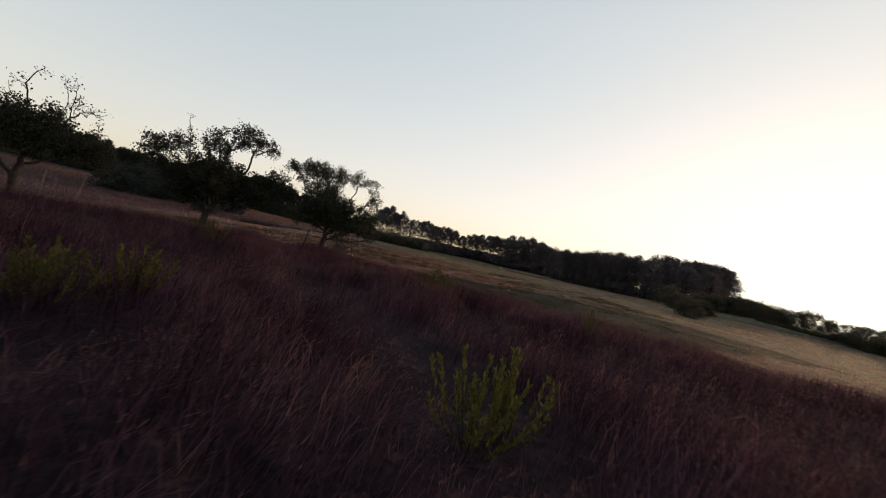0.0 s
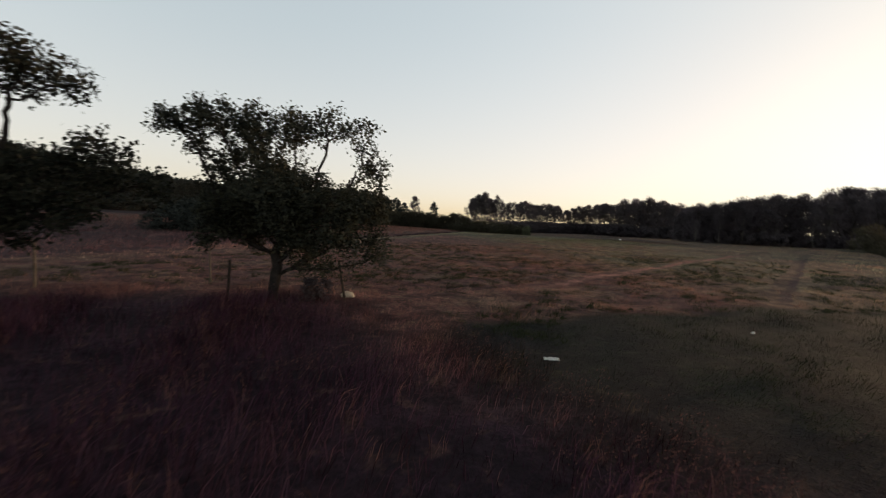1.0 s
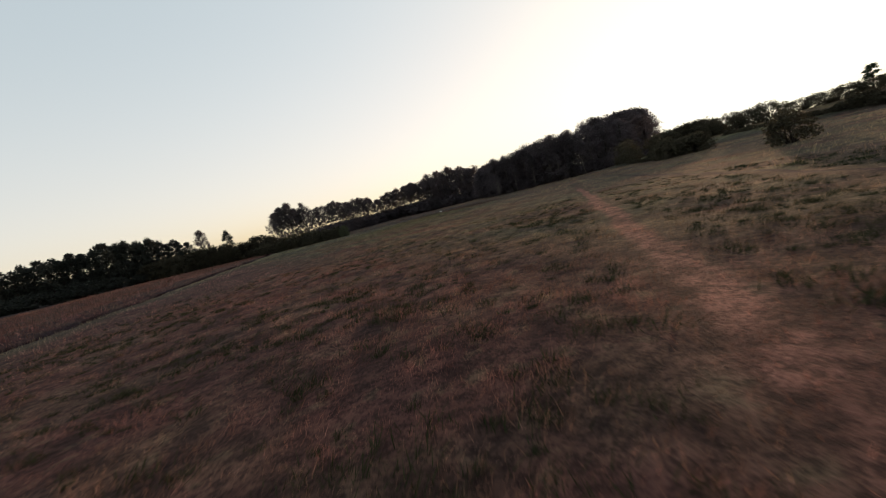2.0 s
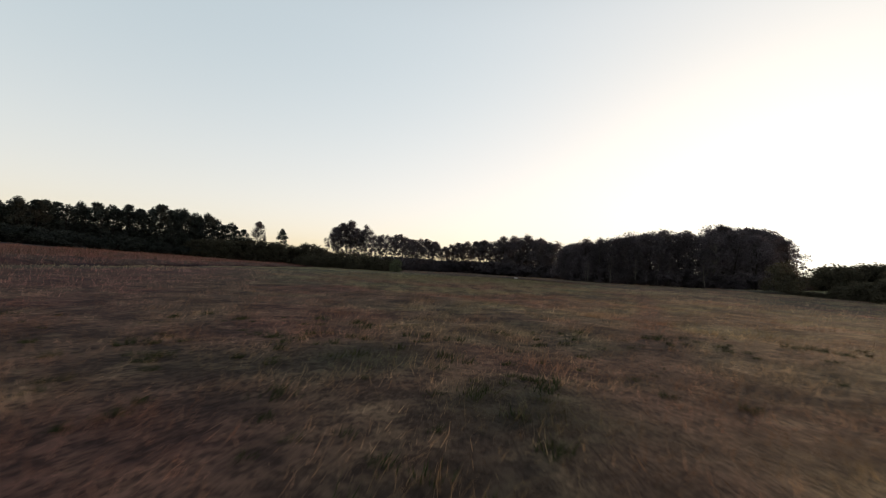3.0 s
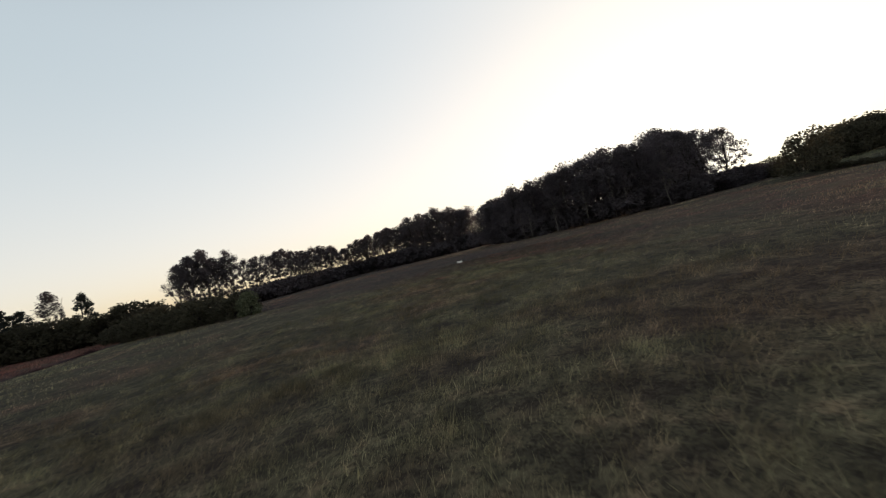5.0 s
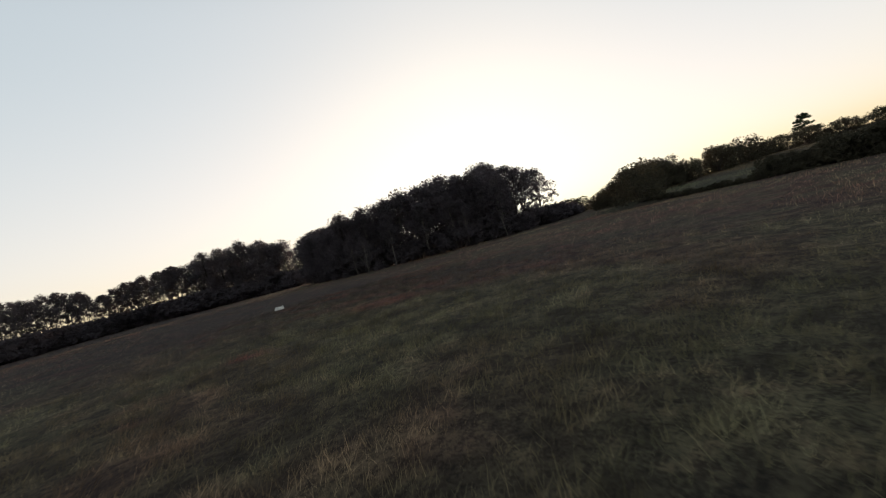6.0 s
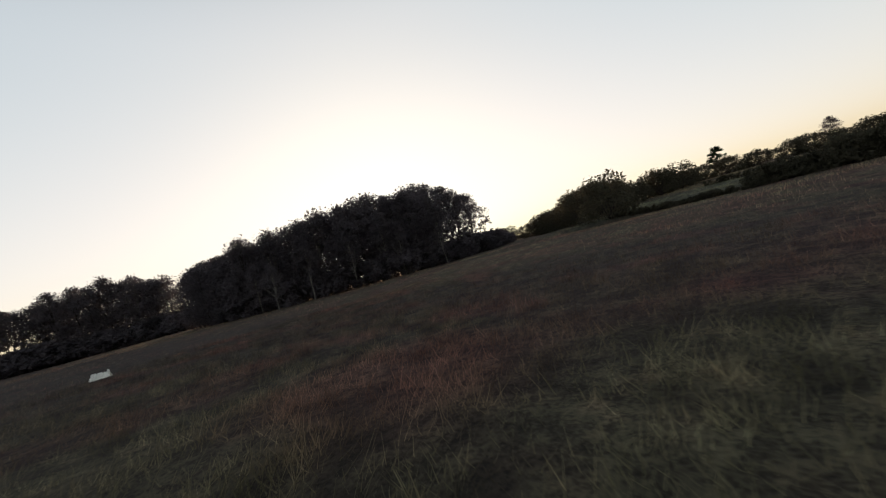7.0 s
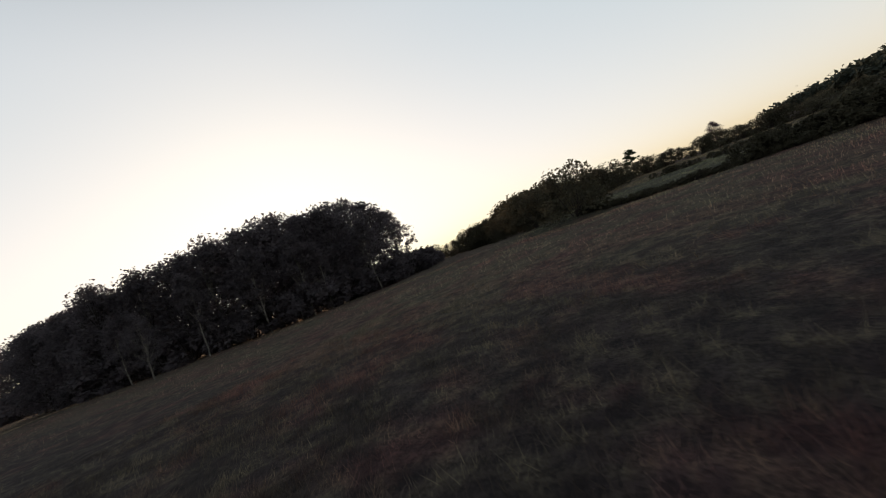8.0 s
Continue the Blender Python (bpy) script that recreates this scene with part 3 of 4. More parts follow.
def along(line, step):
    """Points at even steps along a line of (x, y, height)."""
    out = []
    for (x0, y0, h0), (x1, y1, h1) in zip(line, line[1:]):
        n = max(1, round(math.hypot(x1 - x0, y1 - y0) / step))
        out += [(x0 + (x1 - x0) * k / n, y0 + (y1 - y0) * k / n, h0 + (h1 - h0) * k / n) for k in range(n)]
    return out + [line[-1]]


class Kind:
    """A few differently grown specimens of a plant, copied to many places."""

    def __init__(self, specimens, nominal):
        self.specimens, self.nominal, self.used, self.rnd = specimens, nominal, set(), random.Random(len(specimens) * 31 + int(nominal * 7))

    def stand(self, x, y, tall, label="", category="", group="", sink=0.1, stretch=1.0):
        k = len(self.used) if len(self.used) < len(self.specimens) else self.rnd.randrange(len(self.specimens))
        m = spot(x, y, tall / self.nominal, self.rnd.uniform(0, 6.28), sink, stretch)
        if k not in self.used:
            self.used.add(k)
            ob = self.specimens[k]
            ob.matrix_basis = m
        else:
            ob = self.specimens[k]
            ob = copy_thing(ob, m)
            ob.matrix_basis = m
        return tagged(ob, label, category, group)


# ---- the three old fruit trees ----
ORCHARD = "old fruit trees in the dry grass"
plant = fruit_tree(11, ((-1.98, 0.1, 3.8, 0.45, 0.9), (-1.36, -0.2, 3.89, 0.54, 1), (-1.52, 0.2, 3.39, 0.32, 0.8), (-0.58, 0.3, 3.94, 0.65, 0.9), (-0.35, -0.2, 3.31, 0.54, 0.8), (0.4, 0.4, 4.07, 0.59, 0.8),
                        (0.95, -0.6, 3.89, 0.49, 0.6), (1.25, -0.2, 4.34, 0.24, 0.3), (1.74, -0.7, 3.94, 0.43, 0.5), (2.1, -0.7, 3.04, 0.41, 0.6), (1.86, -1, 3.44, 0.38, 0.3), (-1.03, 0.1, 2.94, 0.49, 0.8),
                        (0.5, 0.5, 3.08, 0.54, 0.3), (-0.87, 0.2, 2.27, 0.7, 1.2), (0, -0.6, 2.36, 0.92, 1.2), (0.1, 0.7, 2.36, 0.92, 1.1), (1, -0.2, 2.27, 0.76, 1.1), (1.74, -0.8, 2.13, 0.59, 1), (2.22, -0.7, 2, 0.43, 0.9),
                        (-1.07, 0, 1.8, 0.54, 1.1), (-0.4, 0.3, 1.6, 0.65, 1.2), (0.5, -0.3, 1.6, 0.65, 1.2), (1.38, -0.8, 1.6, 0.59, 1), (2.14, -0.7, 1.4, 0.38, 0.8), (2.3, -0.8, 1.1, 0.27, 0.6), (-1.32, 0.1, 1.35, 0.27, 0.7),
                        (1, -0.2, 0.75, 0.43, 0.4), (0.6, -0.1, 1.1, 0.43, 0.8), (0.2, 1.3, 2.81, 0.65, 0.8)),
                   0.62, (0.1, 0.0), 32)
place(plant.finish("fruit_tree", BARK, FRUIT_LEAF, "old fruit tree with low forked trunk and loose dark crown", "fruit tree", ORCHARD), -6.05, 16.9, 1.0, radians(40))
plant = fruit_tree(23, ((1.0, 0.1, 4.0, 0.75, 0.9), (0.0, -0.3, 3.5, 0.7, 0.9), (1.9, 0.1, 3.8, 0.5, 0.7), (-1.9, 0.1, 2.8, 0.7, 0.9), (-1.2, 0.4, 3.2, 0.5, 0.8), (-1.1, 0.0, 4.2, 0.25, 0.0), (2.4, 0.0, 2.5, 0.7, 1),
                        (3.1, 0.2, 2.2, 0.45, 0.9), (0.1, 0.9, 2.3, 1.0, 1.1), (0.0, -0.8, 2.2, 1.0, 1.2), (-1.1, -0.2, 1.9, 0.8, 1.1), (1.2, -0.3, 2.2, 0.8, 1.1), (-0.85, 0.1, 1.3, 0.45, 1.1), (0.9, 0.2, 1.5, 0.65, 1.2), (1.9, 0.0, 1.75, 0.55, 1.1), (0.0, 0.3, 1.45, 0.55, 1.1)),
                   0.75, (0.05, 0.05), 22)
place(plant.finish("fruit_tree", BARK, FRUIT_LEAF, "old fruit tree with twin trunk and a bare dead top twig", "fruit tree", ORCHARD), -9.7, 12.9, 1.06, radians(36))
plant = fruit_tree(37, ((1.3, 0.0, 3.6, 0.55, 0.12), (1.8, -0.1, 3.45, 0.42, 0.14), (0.9, 0.1, 4.25, 0.4, 0.1), (-0.25, 0.2, 3.8, 0.4, 0.08), (0.2, 0.1, 4.35, 0.3, 0.05), (1.0, 0.2, 3.0, 0.45, 0.5), (-0.8, 0.1, 3.3, 0.4, 0.4), (0.2, 0.8, 2.5, 1.1, 1.0), (0.1, -0.8, 2.4, 1.1, 1.1), (1.5, 0.2, 2.2, 0.9, 1.0), (-1.3, 0.0, 2.3, 1.1, 1.1),
                        (2.2, 0.0, 1.9, 0.6, 0.8)),
                   0.6, (0.05, 0.0), 20)
place(plant.finish("fruit_tree", BARK, FRUIT_LEAF, "large old fruit tree with half-bare twiggy top", "fruit tree", ORCHARD), -14.8, 9.9, 1.06, radians(60))

# ---- woods and groves ----
GROVE = Kind([crown_tree(s, 16, 0.52, 0.18 if s < 3 else 0.06, 92, 46, 0.35).finish("broadleaf_tree", PALE_BARK if s < 3 else BARK, GROVE_LEAF, "", "tree") for s in (1, 2, 3, 4, 5)], 16)
FOREST = Kind([crown_tree(s, 14, 0.48, 0.02, 64, 40, 0.46, 0.16, 1, 0.0, (0.05, 0.095)).finish("broadleaf_tree", BARK, DARK_LEAF, "", "tree") for s in (31, 32, 33)], 14)
AIRY = Kind([crown_tree(s, 16, 0.46, 0.26, 92, 44, 0.3, 0.17, 2, 0.35, (0.045, 0.085), 16).finish("poplar_tree", PALE_BARK, GROVE_LEAF, "", "tree") for s in (6, 7, 8)], 16)
LACE = Kind([crown_tree(s, 16, 0.7, 0.2, 190, 40, 0.3, 0.2, 2, 0.42, (0.05, 0.09), 30).finish("broadleaf_tree", BARK, GROVE_LEAF, "", "tree") for s in (61, 62, 63)], 16)
BIRCH = Kind([crown_tree(s, 12, 0.36, 0.34, 60, 44, 0.34, 0.1, 1, 0.2, (0.05, 0.09)).finish("birch_tree", WHITE_BARK, GROVE_LEAF, "", "tree") for s in (81, 82)], 12)
FIR = Kind([conifer(s).finish("conifer_tree", BARK, PINE_LEAF, "", "tree") for s in (9,)], 12)
SHRUB = Kind([bush(s).finish("bush", BARK, BUSH_LEAF, "", "bush", crown="foliage", wood="woody_base") for s in (12, 13, 14)], 3)
BROAD = Kind([bush(s, 6, 7.4, 54, 50, 0.31).finish("broad_bush", BARK, BUSH_LEAF, "", "bush", crown="foliage", wood="woody_base") for s in (71, 72, 73)], 6)
UNDER = Kind([bush(s, 3, 4.0, 28, 38, 0.3).finish("undergrowth_bush", BARK, GROVE_LEAF, "", "bush", crown="foliage", wood="woody_base") for s in (15, 16, 17)], 3)
THICKET = Kind([bush(s, 3, 4.2, 46, 44, 0.22).finish("thicket_bush", BARK, DARK_LEAF, "", "bush", crown="foliage", wood="woody_base") for s in (34, 35, 36)], 3)
HEDGE = Kind([bush(s, 1.2, 1.9, 26, 36, 0.13).finish("hedge_bush", BARK, BUSH_LEAF, "", "bush", crown="foliage", wood="woody_base") for s in (18, 19)], 1.2)
WILLOW = Kind([bush(21, 3, 3.0, 40, 46, 0.2, 1.4).finish("willow_bush", BARK, PALE_LEAF, "", "bush", crown="foliage", wood="woody_base")], 3)
dice = random.Random(5)


def row(kind, line, step, depth, label, group, category="tree", jitter=0.12, stretch=1.0, back=(0, 1)):
    """Trees along a line, with ranks behind it."""
    for rank in range(depth):
        for x, y, h in along(line, step):
            kind.stand(x + back[0] * rank + dice.gauss(0, step * 0.16), y + back[1] * rank + dice.gauss(0, step * 0.16),
                       h * (1 + dice.uniform(-jitter, jitter * 0.4)), label, category, group, stretch=stretch)


row(GROVE, [(51.5, 218, 15.8), (47, 195, 13.6), (51, 179, 15.6), (60, 168, 16.8), (69, 164.5, 17.4), (75, 164.9, 17.8)], 4.6, 3,
    "tall dark broadleaf tree in a dense grove", "trees of the grove", back=(-0.5, 4.5), stretch=1.2, jitter=0.09)
row(GROVE, [(82, 174, 20), (92, 183, 21.5), (101, 191, 22.5), (120, 208, 24), (150, 234, 27)], 5.0, 1, "tall dark broadleaf tree in a dense grove", "trees of the grove", stretch=1.1, jitter=0.08)
# unseen trees, added only to keep the low sun off the far field
row(GROVE, [(74, 258, 16), (94, 246, 16)], 6.0, 1, "unseen tall broadleaf tree added behind the grove to block the sun", "trees of the grove", stretch=1.1)
row(AIRY, [(-3, 330, 19), (12, 318, 22), (26, 305, 22)], 4.6, 2, "tall tree with sky showing between its limbs", "trees of the far grove", jitter=0.06, stretch=1.1)
row(GROVE, [(30, 302, 24), (40, 290, 25.5), (49, 281, 24), (57, 270, 21)], 5.2, 2, "tall dark tree at the far end of the field", "trees of the far grove", back=(3, 8), stretch=1.15)
row(AIRY, [(-36, 240, 17.5), (-28, 265, 19), (-20, 290, 20), (-9, 322, 20.5)], 4.2, 1, "slender poplar in a row with bare lower trunk", "row of poplars", jitter=0.08, back=(4, 5))
row(AIRY, [(-48, 213, 18), (-43, 217, 19.5), (-38, 222, 19)], 3.6, 2, "tall slender tree with pale trunk among shrubs", "tall trees behind the shrubs")
row(FOREST, [(-83, 206, 13), (-89, 199, 16.5), (-98, 188, 17.5), (-108, 175, 15.5), (-118, 162, 14), (-124, 130, 11.5), (-120, 90, 11), (-112, 50, 12), (-106, 10, 12), (-96, -30, 12)], 3.7, 2,
    "dark forest tree at the edge of the wood", "trees of the forest edge", jitter=0.1, back=(-4, 3), stretch=1.12)
row(LACE, [(82, 166.2, 17.1), (93, 169.5, 17.6), (105, 175.5, 17.6)], 11.5, 1, "airy tree at the grove's end with sky between its leaves", "trees of the grove", stretch=1.15, jitter=0.02)
FOREST.stand(-63, 197, 13.2, "dark pointed tree above the shrubs", "tree", stretch=0.95)
FIR.stand(133, 119, 7.2, "dark conifer standing above the hedges", "tree", stretch=1.8)
AIRY.stand(-78, 210, 16.2, "slender lone tree with pale trunk", "tree")
FOREST.stand(-48, 68, 8.2, "broad tree at the field's edge", "tree", stretch=1.1)
FOREST.stand(-41, 58, 5.2, "broad tree at the field's edge", "tree", stretch=1.2)
FOREST.stand(-58, 76, 7.0, "broad tree at the field's edge", "tree", stretch=1.2)
AIRY.stand(41, 169, 7.5, "young tree with pale trunk before the grove", "tree")
row(SHRUB, [(-90, 188, 7.5), (-76, 186, 7.5), (-58, 184, 7.5), (-48, 186, 8.5)], 4.5, 2, "dense shrub beside the field", "shrubs along the far edge", "bush", 0.25, 1.3, (2, 6))
row(SHRUB, [(-46, 172, 4), (-30, 152, 4.2), (-14, 139, 3.6)], 4.0, 2, "dense shrub at the corner of the field", "shrubs along the far edge", "bush", 0.25, 1.3, (-1, 4))
row(UNDER, [(-36, 226, 6.2), (-24, 262, 7.2), (-12, 300, 7.8), (0, 322, 8.4), (14, 312, 9), (26, 300, 9), (40, 284, 8), (58, 262, 8)], 5.0, 2, "low shrub at the far end of the field", "shrubs under the poplars", "bush", 0.2, 1.5, (1, 4))
row(UNDER, [(51, 219, 5), (46, 193, 5), (49.5, 176, 5), (58, 164, 5.2), (72, 160, 5.2), (86, 162, 5.2), (102, 168, 5), (118, 174, 5)], 3.6, 2, "low shrub at the foot of the grove", "shrubs under the grove", "bush", 0.25, 1.3, (2.5, 4))
row(THICKET, [(-84, 192, 5), (-100, 176, 5), (-113, 150, 5), (-117, 120, 5), (-112, 80, 5), (-105, 40, 5), (-99, 5, 5)], 6.0, 1, "low shrub at the forest edge", "shrubs at the forest edge", "bush", 0.25, 1.6)
row(THICKET, [(-36, 42, 3.5), (-40, 50, 4), (-46, 60, 4)], 4.0, 2, "dense shrub beside the field", "shrubs on the bank", "bush", 0.25, 1.3, (-4, 0))
for x, y, h in ((44.5, 181, 9), (48.5, 171, 11), (54, 166, 12), (58.5, 162.5, 12), (61, 161.5, 10), (69.5, 158.5, 12)):
    BIRCH.stand(x, y, h, "slim birch with pale leaning trunk before the grove", "tree", "birches along the grove")
WILLOW.stand(-12.5, 137.2, 3.3, "pale drooping willow bush at the corner of the field", "bush")
for x, y, h in ((-32, 51, 3.2), (-36, 56, 3.6), (-29, 46, 2.8), (-26.8, 40, 2.2), (-25, 35.5, 1.8), (-41, 61, 3.6)):
    THICKET.stand(x, y, h, "low rounded bush on the bank above the ditch", "bush", "bushes on the bank", stretch=1.15)
# behind the grove and to the right
row(BROAD, [(125, 205, 6.5), (140, 190, 6.5), (136, 176, 6), (128, 164, 6)], 6.0, 1, "low far tree behind the field", "far low wood", "bush", 0.25, 1.5)
row(BROAD, [(120, 160, 6.4), (112, 150, 6.8), (102, 142, 7.4), (92, 137, 7.0), (80, 133, 5.8)], 4.5, 2, "low dark tree beside the field", "far low wood", "bush", 0.2, 1.3, (3, 4))
BROAD.stand(65, 127, 6.4, "round bush at the end of the hedge", "bush")
row(BROAD, [(73, 132, 4.2), (81, 131, 5.0), (90, 129, 4.6), (101, 126, 5.3), (110, 122, 5.0)], 6.2, 2, "broad rounded bush beyond the hedge", "bushes beyond the hedge", "bush", 0.3, 1.12, (2, 5))
SHRUB.stand(50.5, 92.5, 4.2, "wide round bush at the hedge's corner", "bush", stretch=1.25)
SHRUB.stand(32.5, 54.0, 3.1, "single round bush in the open field", "bush", stretch=1.15)
UNDER.stand(-5.1, 17.3, 0.7, "low dark shrub under the fruit tree", "bush")
row(HEDGE, [(65, 126, 1.0), (58, 108, 0.9), (54, 92, 1.0)], 0.9, 2, "low bush of the field hedge", "field hedge", "bush", 0.35, 1.2, (0.9, 0.2))
row(SHRUB, [(60.5, 111, 2.0), (58, 103, 3.0), (54, 90, 3.4)], 2.2, 2, "tall bush of the field hedge", "field hedge", "bush", 0.3, 1.2, (1.6, 0.4))
row(HEDGE, [(86, 118, 1.2), (82, 100, 1.2), (80, 84, 1.6)], 1.5, 1, "bush of the second hedge on the terrace", "second hedge", "bush", 0.3, 1.4)
row(SHRUB, [(80, 84, 3), (74, 62, 3.4)], 2.6, 1, "tall bush of the second hedge", "second hedge", "bush", 0.3, 1.3)
row(BROAD, [(118, 126, 4.4), (122, 112, 3.8), (120, 95, 3.6), (114, 75, 4.0), (106, 52, 5.0)], 4.2, 2, "low rounded tree beyond the terraces", "trees beyond the terraces", "bush", 0.25, 1.35, (6, 0))
GROVE.stand(166, 95, 7.6, "broad oak above the hedges", "tree", stretch=1.35)


# ---- wooded hills ----
def hill_wood():
    w = Wood(77, True)
    r = w.rnd
    for hx, hy, rx, ry, n in ((-390, 90, 130, 250, 900), (-315, 320, 110, 120, 420), (390, -100, 110, 110, 420)):
        for _ in range(n):
            x, y = hx + rx * r.uniform(-1, 1), hy + ry * r.uniform(-1, 1)
            z, h = on_ground(x, y), r.uniform(7, 12)
            if z < 4:
                continue
            w.tube([Vector((x, y, z - 0.5)), Vector((x, y, z + h * 0.7))], [0.25, 0.1], 3)
            for _ in range(52):
                p = Vector((x, y, z + h * 0.5)) + Vector((r.gauss(0, h * 0.2), r.gauss(0, h * 0.2), r.gauss(0, h * 0.2)))
                w.leaf(p, 2.6)
    root = w.finish("hill_wood", BARK, FAR_LEAF, "distant wood covering the hills", "wood")
    tagged(root, kind="stuff")


hill_wood()


# ---- grass ----
def tall_edge(x, y):
    """Below 15 the rust-red tall grass grows, above it the short grass of the field."""
    return y + 0.65 * np.maximum(x, -6.0) - 0.75 * np.minimum(x + 6.0, 0.0)


def scatter(n, x0, x1, y0, y1):
    return rng.uniform(x0, x1, n), rng.uniform(y0, y1, n)


def tall_grass():
    x, y = scatter(350000, -18, 17, -7, 24)
    s = tall_edge(x, y)
    lump = np.clip(patches(x, y, 1.5, 3) * 1.5 - 0.25, 0, 1)
    keep = (s < 15.0 + rng.normal(0, 0.5, len(x))) & (rng.random(len(x)) < 0.4 + 0.6 * lump)
    x, y, s, lump = x[keep], y[keep], s[keep], lump[keep]
    tall = (0.18 + 0.3 * lump + 0.24 * np.clip(patches(x, y, 0.7, 4), 0, 1)) * np.clip(0.4 + (15 - s) / 7, 0.45, 1)
    blades("tall_grass", x, y, tall, 0.0075, 1.0, TALL, "tall rust-red dry grass, wind-bent and matted", "grass", 0.3, 0.35)
    # feathery seed heads over the matted stems
    pick = (rng.random(len(x)) < 0.13) & (lump > 0.25)
    x, y, tall, k = x[pick], y[pick], tall[pick], 9
    n = len(x) * k
    a, lift = rng.uniform(0, 6.283, n), rng.uniform(0.0, 1.0, n)
    px = np.repeat(x + tall * 0.35, k) + 0.05 * rng.normal(0, 1, n)
    py = np.repeat(y, k) + 0.05 * rng.normal(0, 1, n)
    pz = height(px, py) + np.repeat(tall, k) * (0.72 + 0.3 * lift)
    long, wide = rng.uniform(0.02, 0.045, n), rng.uniform(0.003, 0.006, n)
    way = np.stack([np.cos(a) * 0.6 + 0.4, np.sin(a) * 0.6, rng.uniform(0.1, 0.9, n)], -1) * long[:, None]
    side = np.stack([-np.sin(a) * wide, np.cos(a) * wide, np.zeros(n)], -1)
    foot = np.stack([px, py, pz], -1)
    v = np.stack([foot - side, foot + side, foot + way], 1)
    ob = part("grass_plumes", quick_mesh("grass_plumes", v.reshape(-1, 3), np.arange(n * 3).reshape(-1, 3)), PLUME)
    tagged(ob, "feathery brown seed heads above the tall grass", "grass", kind="stuff")


def field_grass():
    """Tussocks of short blades, close together along the middle of the field."""
    y = np.concatenate([rng.uniform(8, 92, 34000), rng.uniform(90, 134, 17000)])
    x = rng.normal(0, 6.5, len(y)) + np.clip(y - 92, 0, 60) * 0.55
    s, line = tall_edge(x, y), 0.91 * x - 0.42 * y
    lump = np.clip(patches(x, y, 3.0, 6) * 1.5 - 0.25, 0, 1)
    worn = (y > 22) & (y < 85) & ((np.abs(line + 9.9) < 0.42) | (np.abs(line + 4.2) < 0.45))
    keep = ~(worn & (rng.random(len(x)) < 0.92)) & (s > 14.0) & (rng.random(len(x)) < 0.45 + 0.6 * lump)
    x, y, lump = x[keep], y[keep], lump[keep]
    size = rng.uniform(0.4, 1.0, len(x)) ** 1.5 * (0.7 + 0.5 * lump)
    grown = 1 + 0.7 * np.clip((y - 55) / 30, 0, 1)
    k = 15
    spread = np.repeat(0.07 + 0.09 * size, k)
    tall = np.repeat((0.05 + 0.13 * size) * grown, k)
    x, y = np.repeat(x, k) + rng.normal(0, 1, len(x) * k) * spread, np.repeat(y, k) + rng.normal(0, 1, len(y) * k) * spread
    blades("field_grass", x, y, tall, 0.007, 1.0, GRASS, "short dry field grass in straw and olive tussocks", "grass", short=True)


def far_grass():
    x, y = np.concatenate([scatter(230000, -34, 62, 8, 200), scatter(30000, -42, 70, 190, 330), scatter(45000, 58, 118, 78, 134)], 1)
    s = tall_edge(x, y)
    line = 0.91 * x - 0.42 * y
    worn = (y > 22) & (y < 95) & ((np.abs(line + 9.9) < 0.5) | (np.abs(line + 4.2) < 0.5))
    keep = (s > 14.6) & ~worn & (rng.random(len(x)) < 0.15 + 0.9 * patches(x, y, 0.5, 9))
    x, y = x[keep], y[keep]
    mid = np.clip(y - 92, 0, 60) * 0.55
    far = (np.abs(x - mid) > 9) | (y > 134)
    x, y = x[far], y[far]
    wide = np.where((y > 190) | (x > 60), 0.06, np.clip(np.abs(x - mid[far]) * 0.0009, 0.009, 0.032))
    blades("field_grass", x, y, 0.12 + 0.16 * patches(x, y, 0.4, 10), wide, 0.7, BRIGHT_GRASS, "taller field grass further off in olive and brown", "grass", short=True)


def bank_grass():
    x, y = scatter(130000, -75, -16, 12, 175)
    keep = (x + 0.13 * y < -17.7) & (rng.random(len(x)) < 0.3 + 0.8 * patches(x, y, 0.6, 11))
    x, y = x[keep], y[keep]
    blades("bank_grass", x, y, (0.3 + 0.4 * np.clip(patches(x, y, 0.5, 12), 0, 1)) * np.clip(y / 45, 0.4, 1), 0.03, 0.8, TALL, "rust-red tall grass on the bank", "grass", short=True)


def ditch_weeds():
    """Dark blades added to draw the ditch's dark line at the foot of the bank."""
    y = rng.uniform(38, 150, 24000)
    x = -17.35 - 0.13 * y + rng.normal(0, 0.3, len(y))
    keep = (rng.random(len(x)) < 0.3 + 0.9 * patches(x, y, 0.9, 21)) & (tall_edge(x, y) > 12)
    x, y = x[keep], y[keep]
    blades("ditch_weeds", x, y, 0.3 + 0.45 * np.clip(patches(x, y, 0.7, 22), 0, 1), 0.028, 0.7, DITCH_BLADE, "dark blades along the ditch", "weeds", short=True)


def mown_grass():
    """Short regrowth on the mown patch, in swaths."""
    u, v = rng.uniform(-9.6, 9.6, 60000), rng.uniform(-5.8, 5.8, 60000)
    keep = rng.random(len(u)) < 0.25 + 0.75 * np.clip(0.5 + 0.5 * np.sin(v * 4.2 + 0.6 * np.sin(u * 0.8)), 0, 1) * np.clip(patches(u, v, 1.6, 31) * 1.4, 0.2, 1)
    u, v = u[keep], v[keep]
    x, y = 8.7 + 0.87 * u - 0.49 * v, 16.8 + 0.49 * u + 0.87 * v
    blades("mown_grass", x, y, 0.05 + 0.05 * rng.random(len(x)), 0.012, 1.0, REGROWTH, "short dark green regrowth on the mown patch", "grass", short=True)


